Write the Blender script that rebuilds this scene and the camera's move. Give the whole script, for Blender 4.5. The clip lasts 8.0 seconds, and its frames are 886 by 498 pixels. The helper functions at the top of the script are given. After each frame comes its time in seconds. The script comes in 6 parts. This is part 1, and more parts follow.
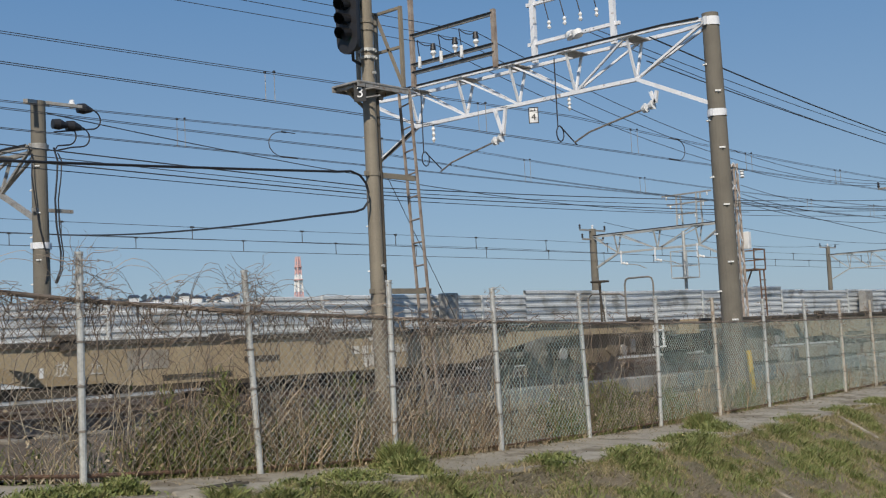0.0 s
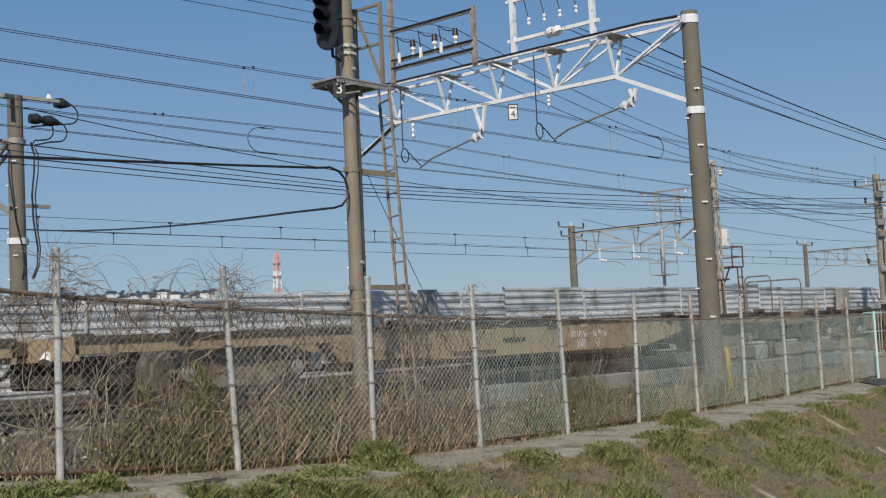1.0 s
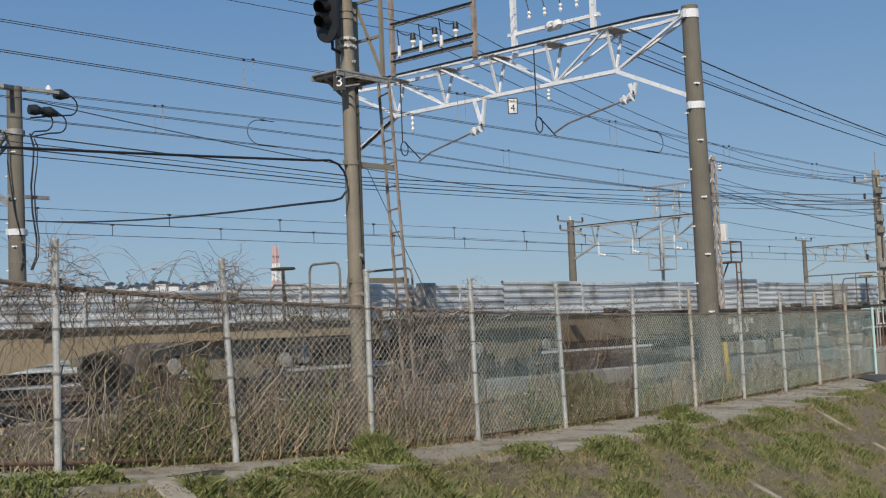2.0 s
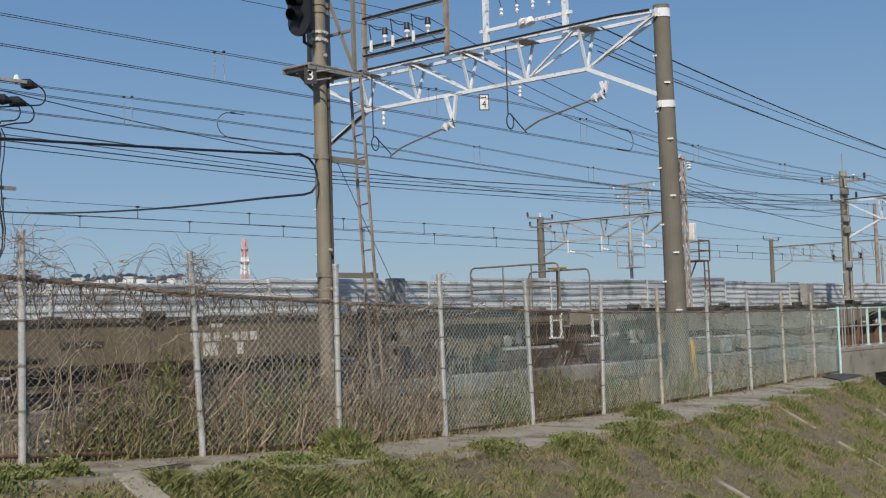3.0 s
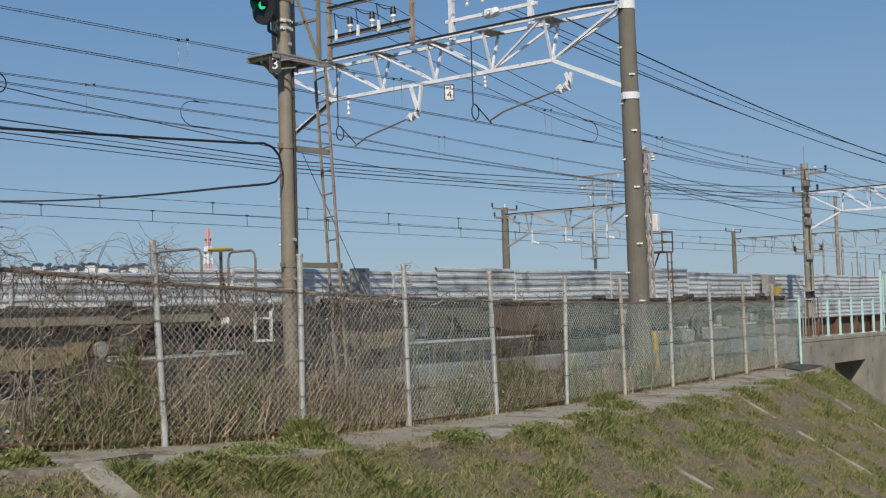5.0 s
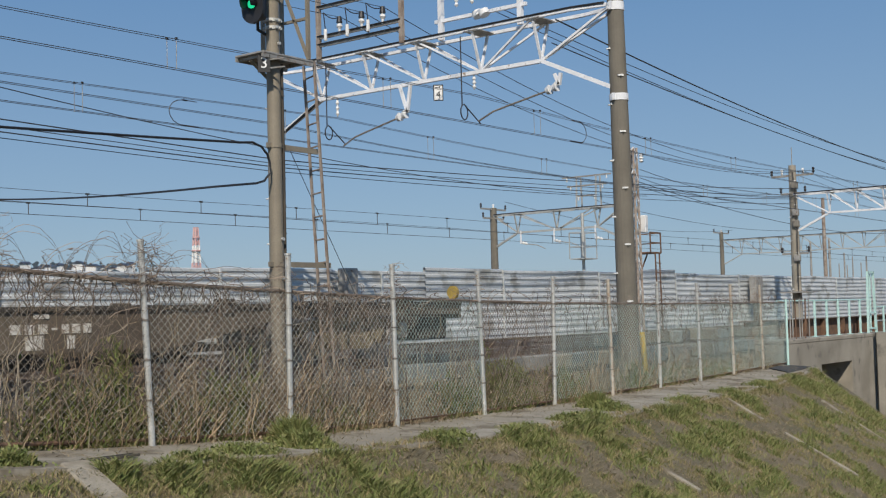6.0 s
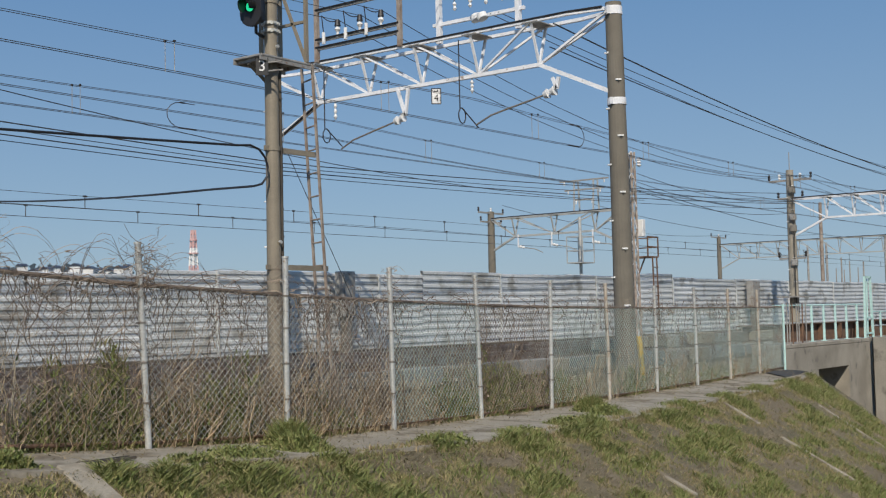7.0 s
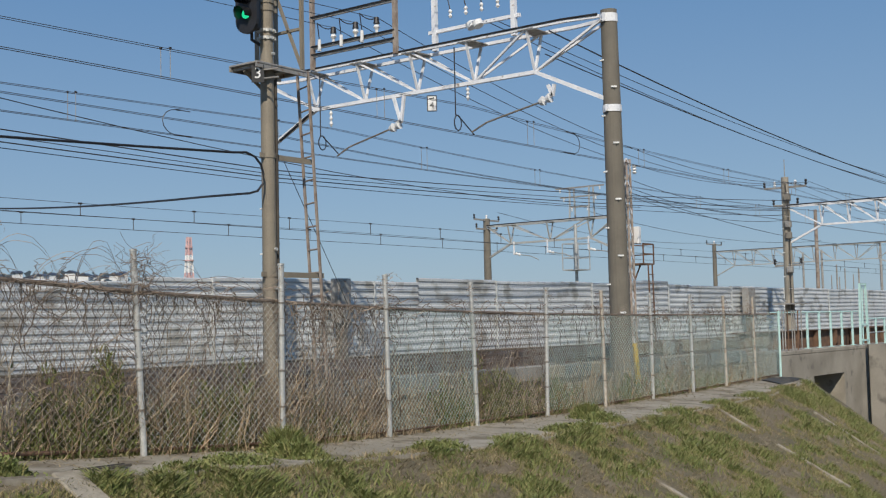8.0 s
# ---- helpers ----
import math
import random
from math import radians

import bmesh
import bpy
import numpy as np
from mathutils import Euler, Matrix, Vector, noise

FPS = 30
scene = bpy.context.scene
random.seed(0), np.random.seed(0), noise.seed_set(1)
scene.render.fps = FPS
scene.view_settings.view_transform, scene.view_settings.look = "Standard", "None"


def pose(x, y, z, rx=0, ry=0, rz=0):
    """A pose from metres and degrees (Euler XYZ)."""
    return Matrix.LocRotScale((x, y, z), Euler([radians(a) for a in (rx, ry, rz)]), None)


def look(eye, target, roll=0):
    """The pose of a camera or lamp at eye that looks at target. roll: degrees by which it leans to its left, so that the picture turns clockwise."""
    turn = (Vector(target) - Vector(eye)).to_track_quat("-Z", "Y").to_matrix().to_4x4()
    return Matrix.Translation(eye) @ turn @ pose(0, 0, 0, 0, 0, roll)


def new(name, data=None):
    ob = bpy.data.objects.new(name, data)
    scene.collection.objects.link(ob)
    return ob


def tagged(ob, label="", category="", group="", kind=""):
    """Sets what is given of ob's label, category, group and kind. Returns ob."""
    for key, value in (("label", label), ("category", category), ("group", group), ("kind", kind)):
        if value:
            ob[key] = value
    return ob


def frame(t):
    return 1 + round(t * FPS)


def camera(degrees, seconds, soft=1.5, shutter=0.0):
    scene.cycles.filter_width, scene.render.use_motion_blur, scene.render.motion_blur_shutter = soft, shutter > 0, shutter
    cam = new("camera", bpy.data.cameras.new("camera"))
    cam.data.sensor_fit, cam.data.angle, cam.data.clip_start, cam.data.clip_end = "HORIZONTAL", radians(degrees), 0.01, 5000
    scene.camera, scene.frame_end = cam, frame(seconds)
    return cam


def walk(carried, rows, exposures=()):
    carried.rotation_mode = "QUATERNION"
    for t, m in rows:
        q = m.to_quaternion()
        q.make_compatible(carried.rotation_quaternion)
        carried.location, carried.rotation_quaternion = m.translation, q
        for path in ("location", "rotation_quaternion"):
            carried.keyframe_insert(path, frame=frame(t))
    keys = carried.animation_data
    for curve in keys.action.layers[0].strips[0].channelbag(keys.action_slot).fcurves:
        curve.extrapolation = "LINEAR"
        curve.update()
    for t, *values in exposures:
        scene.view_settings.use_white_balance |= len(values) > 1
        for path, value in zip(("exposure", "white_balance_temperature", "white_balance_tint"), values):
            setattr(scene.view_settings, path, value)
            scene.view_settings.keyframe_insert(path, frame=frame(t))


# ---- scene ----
cam = camera(40.07, 8.0, soft=1.2, shutter=0.04)
EYE = (0.0, 0.0, 0.76)
# seconds, heading from the track's direction, pitch, roll
TURNS = [
    (0.0, 42.28, 4.36, -2.83),
    (0.5, 41.91, 4.25, -2.85),
    (1.0, 41.30, 4.15, -2.74),
    (1.5, 41.40, 3.97, -2.44),
    (3.0, 39.84, 3.58, -1.85),
    (3.5, 38.63, 3.69, -1.48),
    (4.0, 38.56, 3.48, -1.77),
    (4.5, 38.55, 3.21, -1.95),
    (5.0, 38.18, 3.07, -1.72),
    (6.5, 37.53, 3.10, -1.50),
    (7.0, 37.51, 3.22, -1.34),
    (7.5, 37.25, 3.38, -1.38),
    (8.0, 37.30, 3.55, -1.36),
]


def aim(heading, pitch, roll):
    h, p = radians(heading), radians(pitch)
    way = Vector((math.cos(h) * math.cos(p), math.sin(h) * math.cos(p), math.sin(p)))
    return look(EYE, Vector(EYE) + way, roll)


walk(cam, [(t, aim(h, p, r)) for t, h, p, r in TURNS],
     exposures=[(0.0, 0.0, 6500, 10), (8.0, 0.0, 6500, 10)])

# ---- world and light ----
SUN_AZ, SUN_EL = 217.0, 40.0      # degrees: heading of the sun from +x, and its height
world = bpy.data.worlds.new("world")
scene.world = world
world.use_nodes = True
wn = world.node_tree.nodes
sky = wn.new("ShaderNodeTexSky")
sky.sky_type = "NISHITA"
sky.sun_disc = False
sky.sun_elevation = radians(SUN_EL)
sky.sun_rotation = radians(90 - SUN_AZ)
sky.altitude = 0
sky.air_density, sky.dust_density, sky.ozone_density = 1.0, 0.4, 4.5
tint = wn.new("ShaderNodeMixRGB")          # hazy spring air: the clear sky mixed with a pale blue that thins upwards
tint.inputs["Fac"].default_value = 0.75
thin = wn.new("ShaderNodeMixRGB")
thin.blend_type = "MULTIPLY"
thin.inputs["Fac"].default_value = 1.0
thin.inputs["Color2"].default_value = (0.092, 0.092, 0.092, 1)
air = wn.new("ShaderNodeValToRGB")
air.color_ramp.elements[0].position, air.color_ramp.elements[0].color = 0.5, (0.285, 0.405, 0.53, 1)
air.color_ramp.elements[1].position, air.color_ramp.elements[1].color = 0.66, (0.10, 0.245, 0.48, 1)
air.color_ramp.elements.new(1.0).color = (0.05, 0.15, 0.36, 1)
co = wn.new("ShaderNodeTexCoord")
part_z = wn.new("ShaderNodeSeparateXYZ")
half = wn.new("ShaderNodeMath")
half.operation = "MULTIPLY_ADD"
half.inputs[1].default_value = half.inputs[2].default_value = 0.5
wl = world.node_tree.links
wl.new(co.outputs["Generated"], part_z.inputs["Vector"])
wl.new(part_z.outputs["Z"], half.inputs[0])
wl.new(half.outputs[0], air.inputs["Fac"])
wl.new(sky.outputs["Color"], thin.inputs["Color1"])
wl.new(thin.outputs["Color"], tint.inputs["Color1"])
wl.new(air.outputs["Color"], tint.inputs["Color2"])
wl.new(tint.outputs["Color"], wn["Background"].inputs["Color"])
wn["Background"].inputs["Strength"].default_value = 1.0
sun = new("sun", bpy.data.lights.new("sun", "SUN"))
sun.data.energy, sun.data.angle, sun.data.color = 3.9, radians(0.6), (1.0, 0.91, 0.78)
sun.matrix_world = look((0, 0, 0), (-math.cos(radians(SUN_AZ)) * math.cos(radians(SUN_EL)),
                                    -math.sin(radians(SUN_AZ)) * math.cos(radians(SUN_EL)), -math.sin(radians(SUN_EL))))
scene.view_settings.exposure = 0.0
RNG = random.Random(7)


# ---- materials ----
def material(name, base, second=None, rough=0.7, metal=0.0, scale=3.0, fine=40.0, bump=0.15, spread=0.25, stain=None, stain_at=0.62, emit=0.0):
    """Procedural surface: two colours mixed by a coarse noise, fine grain, optional stains, and relief."""
    m = bpy.data.materials.new(name)
    m.use_nodes = True
    n, l = m.node_tree.nodes, m.node_tree.links
    b = n["Principled BSDF"]
    b.inputs["Roughness"].default_value = rough
    b.inputs["Metallic"].default_value = metal
    second = second or tuple(c * (1 - spread) for c in base)
    co = n.new("ShaderNodeTexCoord")
    coarse = n.new("ShaderNodeTexNoise")
    coarse.inputs["Scale"].default_value, coarse.inputs["Detail"].default_value = scale, 5
    grain = n.new("ShaderNodeTexNoise")
    grain.inputs["Scale"].default_value, grain.inputs["Detail"].default_value = fine, 3
    for tex in (coarse, grain):
        l.new(co.outputs["Object"], tex.inputs["Vector"])
    ramp = n.new("ShaderNodeValToRGB")
    ramp.color_ramp.elements[0].position, ramp.color_ramp.elements[1].position = 0.35, 0.68
    ramp.color_ramp.elements[0].color, ramp.color_ramp.elements[1].color = (*base, 1), (*second, 1)
    l.new(coarse.outputs["Fac"], ramp.inputs["Fac"])
    mix = n.new("ShaderNodeMixRGB")
    mix.blend_type = "MULTIPLY"
    mix.inputs["Fac"].default_value = 0.45
    l.new(ramp.outputs["Color"], mix.inputs["Color1"])
    l.new(grain.outputs["Fac"], mix.inputs["Color2"])
    bright = n.new("ShaderNodeMixRGB")
    bright.blend_type = "MULTIPLY"
    bright.inputs["Fac"].default_value = 1.0
    bright.inputs["Color2"].default_value = (1.25, 1.25, 1.25, 1)
    l.new(mix.outputs["Color"], bright.inputs["Color1"])
    last = bright.outputs["Color"]
    if stain:
        sn = n.new("ShaderNodeTexNoise")
        sn.inputs["Scale"].default_value, sn.inputs["Detail"].default_value = scale * 2.3, 8
        l.new(co.outputs["Object"], sn.inputs["Vector"])
        sr = n.new("ShaderNodeValToRGB")
        sr.color_ramp.elements[0].position, sr.color_ramp.elements[1].position = stain_at - 0.06, stain_at + 0.06
        l.new(sn.outputs["Fac"], sr.inputs["Fac"])
        sm = n.new("ShaderNodeMixRGB")
        sm.inputs["Color2"].default_value = (*stain, 1)
        l.new(sr.outputs["Color"], sm.inputs["Fac"])
        l.new(last, sm.inputs["Color1"])
        last = sm.outputs["Color"]
    l.new(last, b.inputs["Base Color"])
    if bump:
        bn = n.new("ShaderNodeBump")
        bn.inputs["Strength"].default_value, bn.inputs["Distance"].default_value = bump, 0.02
        l.new(grain.outputs["Fac"], bn.inputs["Height"])
        l.new(bn.outputs["Normal"], b.inputs["Normal"])
    if emit:
        b.inputs["Emission Color"].default_value = (*base, 1)
        b.inputs["Emission Strength"].default_value = emit
    return m


def blades(name, colours, rough=0.8):
    """Colour that differs from blade to blade."""
    m = bpy.data.materials.new(name)
    m.use_nodes = True
    n, l = m.node_tree.nodes, m.node_tree.links
    b = n["Principled BSDF"]
    b.inputs["Roughness"].default_value = rough
    geo = n.new("ShaderNodeNewGeometry")
    ramp = n.new("ShaderNodeValToRGB")
    e = ramp.color_ramp.elements
    e[0].color, e[-1].color = (*colours[0], 1), (*colours[-1], 1)
    for i, c in enumerate(colours[1:-1], 1):
        e.new(i / (len(colours) - 1)).color = (*c, 1)
    l.new(geo.outputs["Random Per Island"], ramp.inputs["Fac"])
    l.new(ramp.outputs["Color"], b.inputs["Base Color"])
    return m


M_CONCRETE = material("concrete", (0.36, 0.325, 0.265), (0.25, 0.225, 0.18), rough=0.9, scale=1.4, fine=60, stain=(0.17, 0.155, 0.13), stain_at=0.64)
M_CONCRETE_DARK = material("weathered concrete", (0.27, 0.25, 0.21), (0.18, 0.165, 0.14), rough=0.92, scale=0.9, fine=45, stain=(0.11, 0.10, 0.085), stain_at=0.58)
M_POLE = material("pole concrete", (0.19, 0.172, 0.138), (0.15, 0.135, 0.108), rough=0.85, scale=2, fine=80)
M_MAST = material("painted mast", (0.27, 0.235, 0.175), (0.215, 0.185, 0.14), rough=0.6, scale=2.5, fine=70)
M_WHITE = material("white painted steel", (0.86, 0.87, 0.89), (0.74, 0.75, 0.76), rough=0.45, scale=4, fine=60, stain=(0.32, 0.24, 0.17), stain_at=0.70)
M_GREYSTEEL = material("grey steel", (0.42, 0.41, 0.38), (0.30, 0.28, 0.25), rough=0.55, metal=0.3, scale=6, stain=(0.22, 0.12, 0.07), stain_at=0.66)
M_GALV = material("galvanised steel", (0.60, 0.60, 0.57), (0.45, 0.45, 0.42), rough=0.5, metal=0.35, scale=9, stain=(0.28, 0.19, 0.12), stain_at=0.72)
M_POSTRUST = material("rust stained galvanised steel", (0.56, 0.52, 0.45), (0.40, 0.33, 0.25), rough=0.6, metal=0.2, scale=5, stain=(0.36, 0.27, 0.19), stain_at=0.6)
M_WIREMESH = material("mesh wire", (0.50, 0.50, 0.46), (0.36, 0.36, 0.32), rough=0.5, metal=0.1, scale=0.8, bump=0)
M_WIRERUST = material("rusty mesh wire", (0.27, 0.235, 0.19), (0.40, 0.365, 0.31), rough=0.7, metal=0.1, scale=0.7, bump=0, stain=(0.16, 0.11, 0.075), stain_at=0.55)
M_PATH = material("dirty path concrete", (0.36, 0.325, 0.26), (0.28, 0.25, 0.195), rough=0.95, scale=1.1, fine=35, bump=0.35, stain=(0.18, 0.15, 0.105), stain_at=0.56)
M_GREENMESH = material("green coated mesh wire", (0.44, 0.54, 0.49), (0.35, 0.43, 0.39), rough=0.55, scale=0.8, bump=0)
M_MAT = material("dusty black rubber", (0.045, 0.045, 0.045), (0.07, 0.068, 0.064), rough=0.8, scale=5)
M_CLAMP = material("dark weathered clamp", (0.16, 0.15, 0.135), (0.24, 0.21, 0.17), rough=0.7, scale=9)
M_RUST = material("rusty steel", (0.20, 0.115, 0.07), (0.11, 0.07, 0.05), rough=0.9, scale=8)
M_RAILRUST = material("dull rusty rail pipe", (0.12, 0.088, 0.066), (0.22, 0.18, 0.14), rough=0.85, scale=3)
M_DARK = material("dark underframe", (0.05, 0.045, 0.04), (0.09, 0.075, 0.055), rough=0.85, scale=4)
M_BLACK = material("black rubber", (0.025, 0.025, 0.028), rough=0.5, bump=0)
M_CABLE = material("wire", (0.05, 0.055, 0.06), rough=0.6, bump=0)
M_COPPER = material("overhead wire", (0.09, 0.085, 0.08), rough=0.5, metal=0.4, bump=0)
M_PORCELAIN = material("white porcelain", (0.82, 0.82, 0.80), rough=0.15, bump=0, spread=0.05)
M_LADDER = material("brown ladder steel", (0.37, 0.32, 0.27), (0.22, 0.16, 0.12), rough=0.7, scale=6)
M_YELLOW = material("yellow plastic", (0.60, 0.42, 0.06), (0.50, 0.34, 0.05), rough=0.5, scale=5)
M_BRAKEWHEEL = material("dull yellow paint", (0.48, 0.34, 0.07), (0.32, 0.23, 0.06), rough=0.6, scale=9)
M_MINT = material("mint green paint", (0.54, 0.77, 0.72), (0.46, 0.67, 0.62), rough=0.45, scale=5, stain=(0.3, 0.22, 0.15), stain_at=0.72)
M_SIGNWHITE = material("sign white", (0.82, 0.82, 0.80), rough=0.5, bump=0, spread=0.06)
M_SIGNBLACK = material("sign black", (0.02, 0.02, 0.02), rough=0.5, bump=0)
M_TAN = material("tan wagon paint", (0.40, 0.32, 0.20), (0.34, 0.265, 0.165), rough=0.75, scale=1.2, fine=30, stain=(0.15, 0.10, 0.06), stain_at=0.68)
M_OLIVE = material("grimy olive wagon paint", (0.20, 0.165, 0.105), (0.15, 0.12, 0.08), rough=0.8, scale=1.2, fine=30, stain=(0.08, 0.06, 0.04), stain_at=0.66)
M_WGREY = material("dusty grey wagon paint", (0.27, 0.245, 0.185), (0.22, 0.195, 0.145), rough=0.8, scale=1.2, fine=30, stain=(0.12, 0.10, 0.07), stain_at=0.68)
M_BOGIE = material("dusty olive bogie paint", (0.30, 0.245, 0.145), (0.19, 0.155, 0.095), rough=0.85, scale=3, fine=40, stain=(0.09, 0.07, 0.05), stain_at=0.6)
M_PATCH = material("grey touch up paint", (0.34, 0.31, 0.26), (0.27, 0.24, 0.19), rough=0.8, scale=3, fine=30)
M_STENCIL = material("faded white stencil paint", (0.70, 0.67, 0.60), (0.54, 0.50, 0.43), rough=0.8, scale=9, fine=60, stain=(0.26, 0.21, 0.15), stain_at=0.6)
M_WDARK = material("dark brown wagon paint", (0.15, 0.12, 0.085), (0.10, 0.08, 0.06), rough=0.85, scale=1.2, fine=30)
M_WHEEL = material("worn wheel steel", (0.36, 0.34, 0.31), (0.20, 0.18, 0.15), rough=0.4, metal=0.6, scale=6)
M_BARRIER = material("corrugated barrier steel", (0.70, 0.715, 0.71), (0.54, 0.56, 0.56), rough=0.45, metal=0.15, scale=0.6, fine=25, bump=0.05, stain=(0.33, 0.32, 0.29), stain_at=0.6)
M_GROUND = material("weedy earth", (0.175, 0.142, 0.095), (0.12, 0.105, 0.058), rough=0.95, scale=0.9, fine=25, bump=0.6, stain=(0.20, 0.165, 0.115), stain_at=0.6)
M_BALLAST = material("ballast", (0.135, 0.11, 0.085), (0.085, 0.07, 0.055), rough=0.95, scale=5, fine=22, bump=1.0)
# soil and litter, darkened to hold the shade under the weeds
M_SHADESOIL = material("leaf litter with weed shade", (0.075, 0.058, 0.04), (0.12, 0.09, 0.055), rough=0.95, scale=3, fine=30, bump=0.8)
M_RAIL = material("rail steel", (0.16, 0.10, 0.07), (0.30, 0.28, 0.26), rough=0.5, metal=0.5, scale=4)
# far foliage: the blue of distance haze is mixed into the base colour
M_HAZELEAF = material("hazy tree mass", (0.10, 0.135, 0.16), (0.08, 0.11, 0.13), rough=0.95, scale=0.2, fine=2)
M_HOUSE = material("white house wall", (0.82, 0.82, 0.80), (0.70, 0.70, 0.68), rough=0.8, scale=0.3, fine=3)
M_ROOF = material("house roof", (0.07, 0.08, 0.10), (0.05, 0.055, 0.07), rough=0.35, scale=0.3, fine=3)
# red bands lightened to pink so the colour carries the haze
M_HAZERED = material("tower red paled by haze", (0.58, 0.34, 0.33), (0.64, 0.46, 0.44), rough=0.6, scale=0.3, fine=3)
M_SIGNALGREEN = material("green signal glow", (0.02, 0.80, 0.35), rough=0.3, bump=0, emit=0.9)
M_LENSOFF = material("dark lens", (0.01, 0.012, 0.014), rough=0.08, bump=0)
def mixed(name, colours, rough=0.9, scale=5.0):
    """Masonry whose tone differs from piece to piece, with stains and grain."""
    m = material(name, (0.5, 0.5, 0.5), (0.36, 0.36, 0.36), rough=rough, scale=scale, fine=50, bump=0.4)
    n, l = m.node_tree.nodes, m.node_tree.links
    info = n.new("ShaderNodeObjectInfo")
    ramp = n.new("ShaderNodeValToRGB")
    ramp.color_ramp.interpolation = "CONSTANT"
    e = ramp.color_ramp.elements
    e[0].color, e[-1].color = (*colours[0], 1), (*colours[-1], 1)
    e[-1].position = 1 - 1 / len(colours)
    for i, c in enumerate(colours[1:-1], 1):
        e.new(i / len(colours)).color = (*c, 1)
    l.new(info.outputs["Random"], ramp.inputs["Fac"])
    b = n["Principled BSDF"]
    old = b.inputs["Base Color"].links[0].from_socket
    mul = n.new("ShaderNodeMixRGB")
    mul.blend_type = "MULTIPLY"
    mul.inputs["Fac"].default_value = 1.0
    l.new(old, mul.inputs["Color1"])
    l.new(ramp.outputs["Color"], mul.inputs["Color2"])
    l.new(mul.outputs["Color"], b.inputs["Base Color"])
    return m


M_BLOCKS = mixed("old concrete blocks", [(0.58, 0.50, 0.37), (0.46, 0.49, 0.47), (0.48, 0.44, 0.37), (0.33, 0.36, 0.35), (0.38, 0.33, 0.25), (0.62, 0.63, 0.58)])
M_GRASS = blades("grass blades", [(0.151, 0.167, 0.051), (0.209, 0.205, 0.074), (0.116, 0.132, 0.038), (0.406, 0.313, 0.185), (0.191, 0.192, 0.066), (0.360, 0.270, 0.154), (0.249, 0.227, 0.093), (0.313, 0.232, 0.127)])
M_TUFT = blades("green tuft blades", [(0.140, 0.177, 0.046), (0.189, 0.217, 0.066), (0.104, 0.137, 0.035), (0.244, 0.239, 0.086), (0.159, 0.188, 0.055), (0.305, 0.262, 0.116)])
M_DRYGRASS = blades("dry grass blades", [(0.42, 0.35, 0.22), (0.30, 0.24, 0.145), (0.20, 0.158, 0.092), (0.17, 0.15, 0.075), (0.25, 0.19, 0.12)])
M_STALK = blades("dry stalks", [(0.506, 0.371, 0.229), (0.275, 0.191, 0.114), (0.132, 0.090, 0.054), (0.418, 0.307, 0.182), (0.187, 0.127, 0.078), (0.638, 0.498, 0.322), (0.231, 0.164, 0.099)])
M_STEM = blades("pale dead stems", [(0.50, 0.41, 0.28), (0.38, 0.30, 0.19), (0.58, 0.49, 0.35), (0.30, 0.23, 0.14), (0.46, 0.38, 0.25)])
M_VINE = blades("bare vines", [(0.25, 0.19, 0.14), (0.13, 0.095, 0.07), (0.36, 0.29, 0.22), (0.16, 0.12, 0.088), (0.20, 0.15, 0.11)])
M_WEEDLEAF = blades("weed leaves", [(0.144, 0.185, 0.046), (0.204, 0.224, 0.066), (0.102, 0.134, 0.035), (0.276, 0.241, 0.105), (0.168, 0.202, 0.055)])


# ---- mesh helpers ----
def link(name, bm, mat, parent=None, label="", smooth=False):
    me = bpy.data.meshes.new(name)
    bm.to_mesh(me)
    bm.free()
    me.materials.append(mat)
    if smooth:
        for p in me.polygons:
            p.use_smooth = True
    ob = new(name, me)
    if parent:
        ob.parent = parent
    if label:
        ob["label"] = label
    return ob


def part(name, bm, mat, parent, label="", smooth=False):
    return link(name, bm, mat, parent, label, smooth)


def share(name, me, parent, at=(0, 0, 0), rz=0.0, label=""):
    ob = new(name, me)
    ob.parent = parent
    ob.location = at
    ob.rotation_euler = (0, 0, rz)
    if label:
        ob["label"] = label
    return ob


def thing(name, label, category, group="", kind="", at=(0, 0, 0)):
    ob = new(name)
    ob.empty_display_size = 0.2
    ob.location = at
    return tagged(ob, label, category, group, kind)


def box(bm, c, s, rot=None, bevel=0.0):
    m = Matrix.Translation(c) @ (rot.to_4x4() if rot else Matrix()) @ Matrix.Diagonal((*s, 1))
    made = bmesh.ops.create_cube(bm, size=1, matrix=m)
    if bevel:
        edges = list({e for v in made["verts"] for e in v.link_edges})
        bmesh.ops.bevel(bm, geom=edges, offset=bevel, segments=1, affect="EDGES", clamp_overlap=True)
    return bm


def rod(bm, a, b, r1, r2=None, n=8):
    a, b = Vector(a), Vector(b)
    d = b - a
    m = Matrix.Translation((a + b) / 2) @ d.to_track_quat("Z", "Y").to_matrix().to_4x4()
    bmesh.ops.create_cone(bm, cap_ends=True, segments=n, radius1=r1, radius2=r1 if r2 is None else r2, depth=d.length, matrix=m)
    return bm


def angle_bar(bm, a, b, w):
    """A square steel bar from a to b."""
    a, b = Vector(a), Vector(b)
    d = b - a
    rot = d.to_track_quat("Z", "Y").to_matrix()
    box(bm, (a + b) / 2, (w, w, d.length), rot)
    return bm


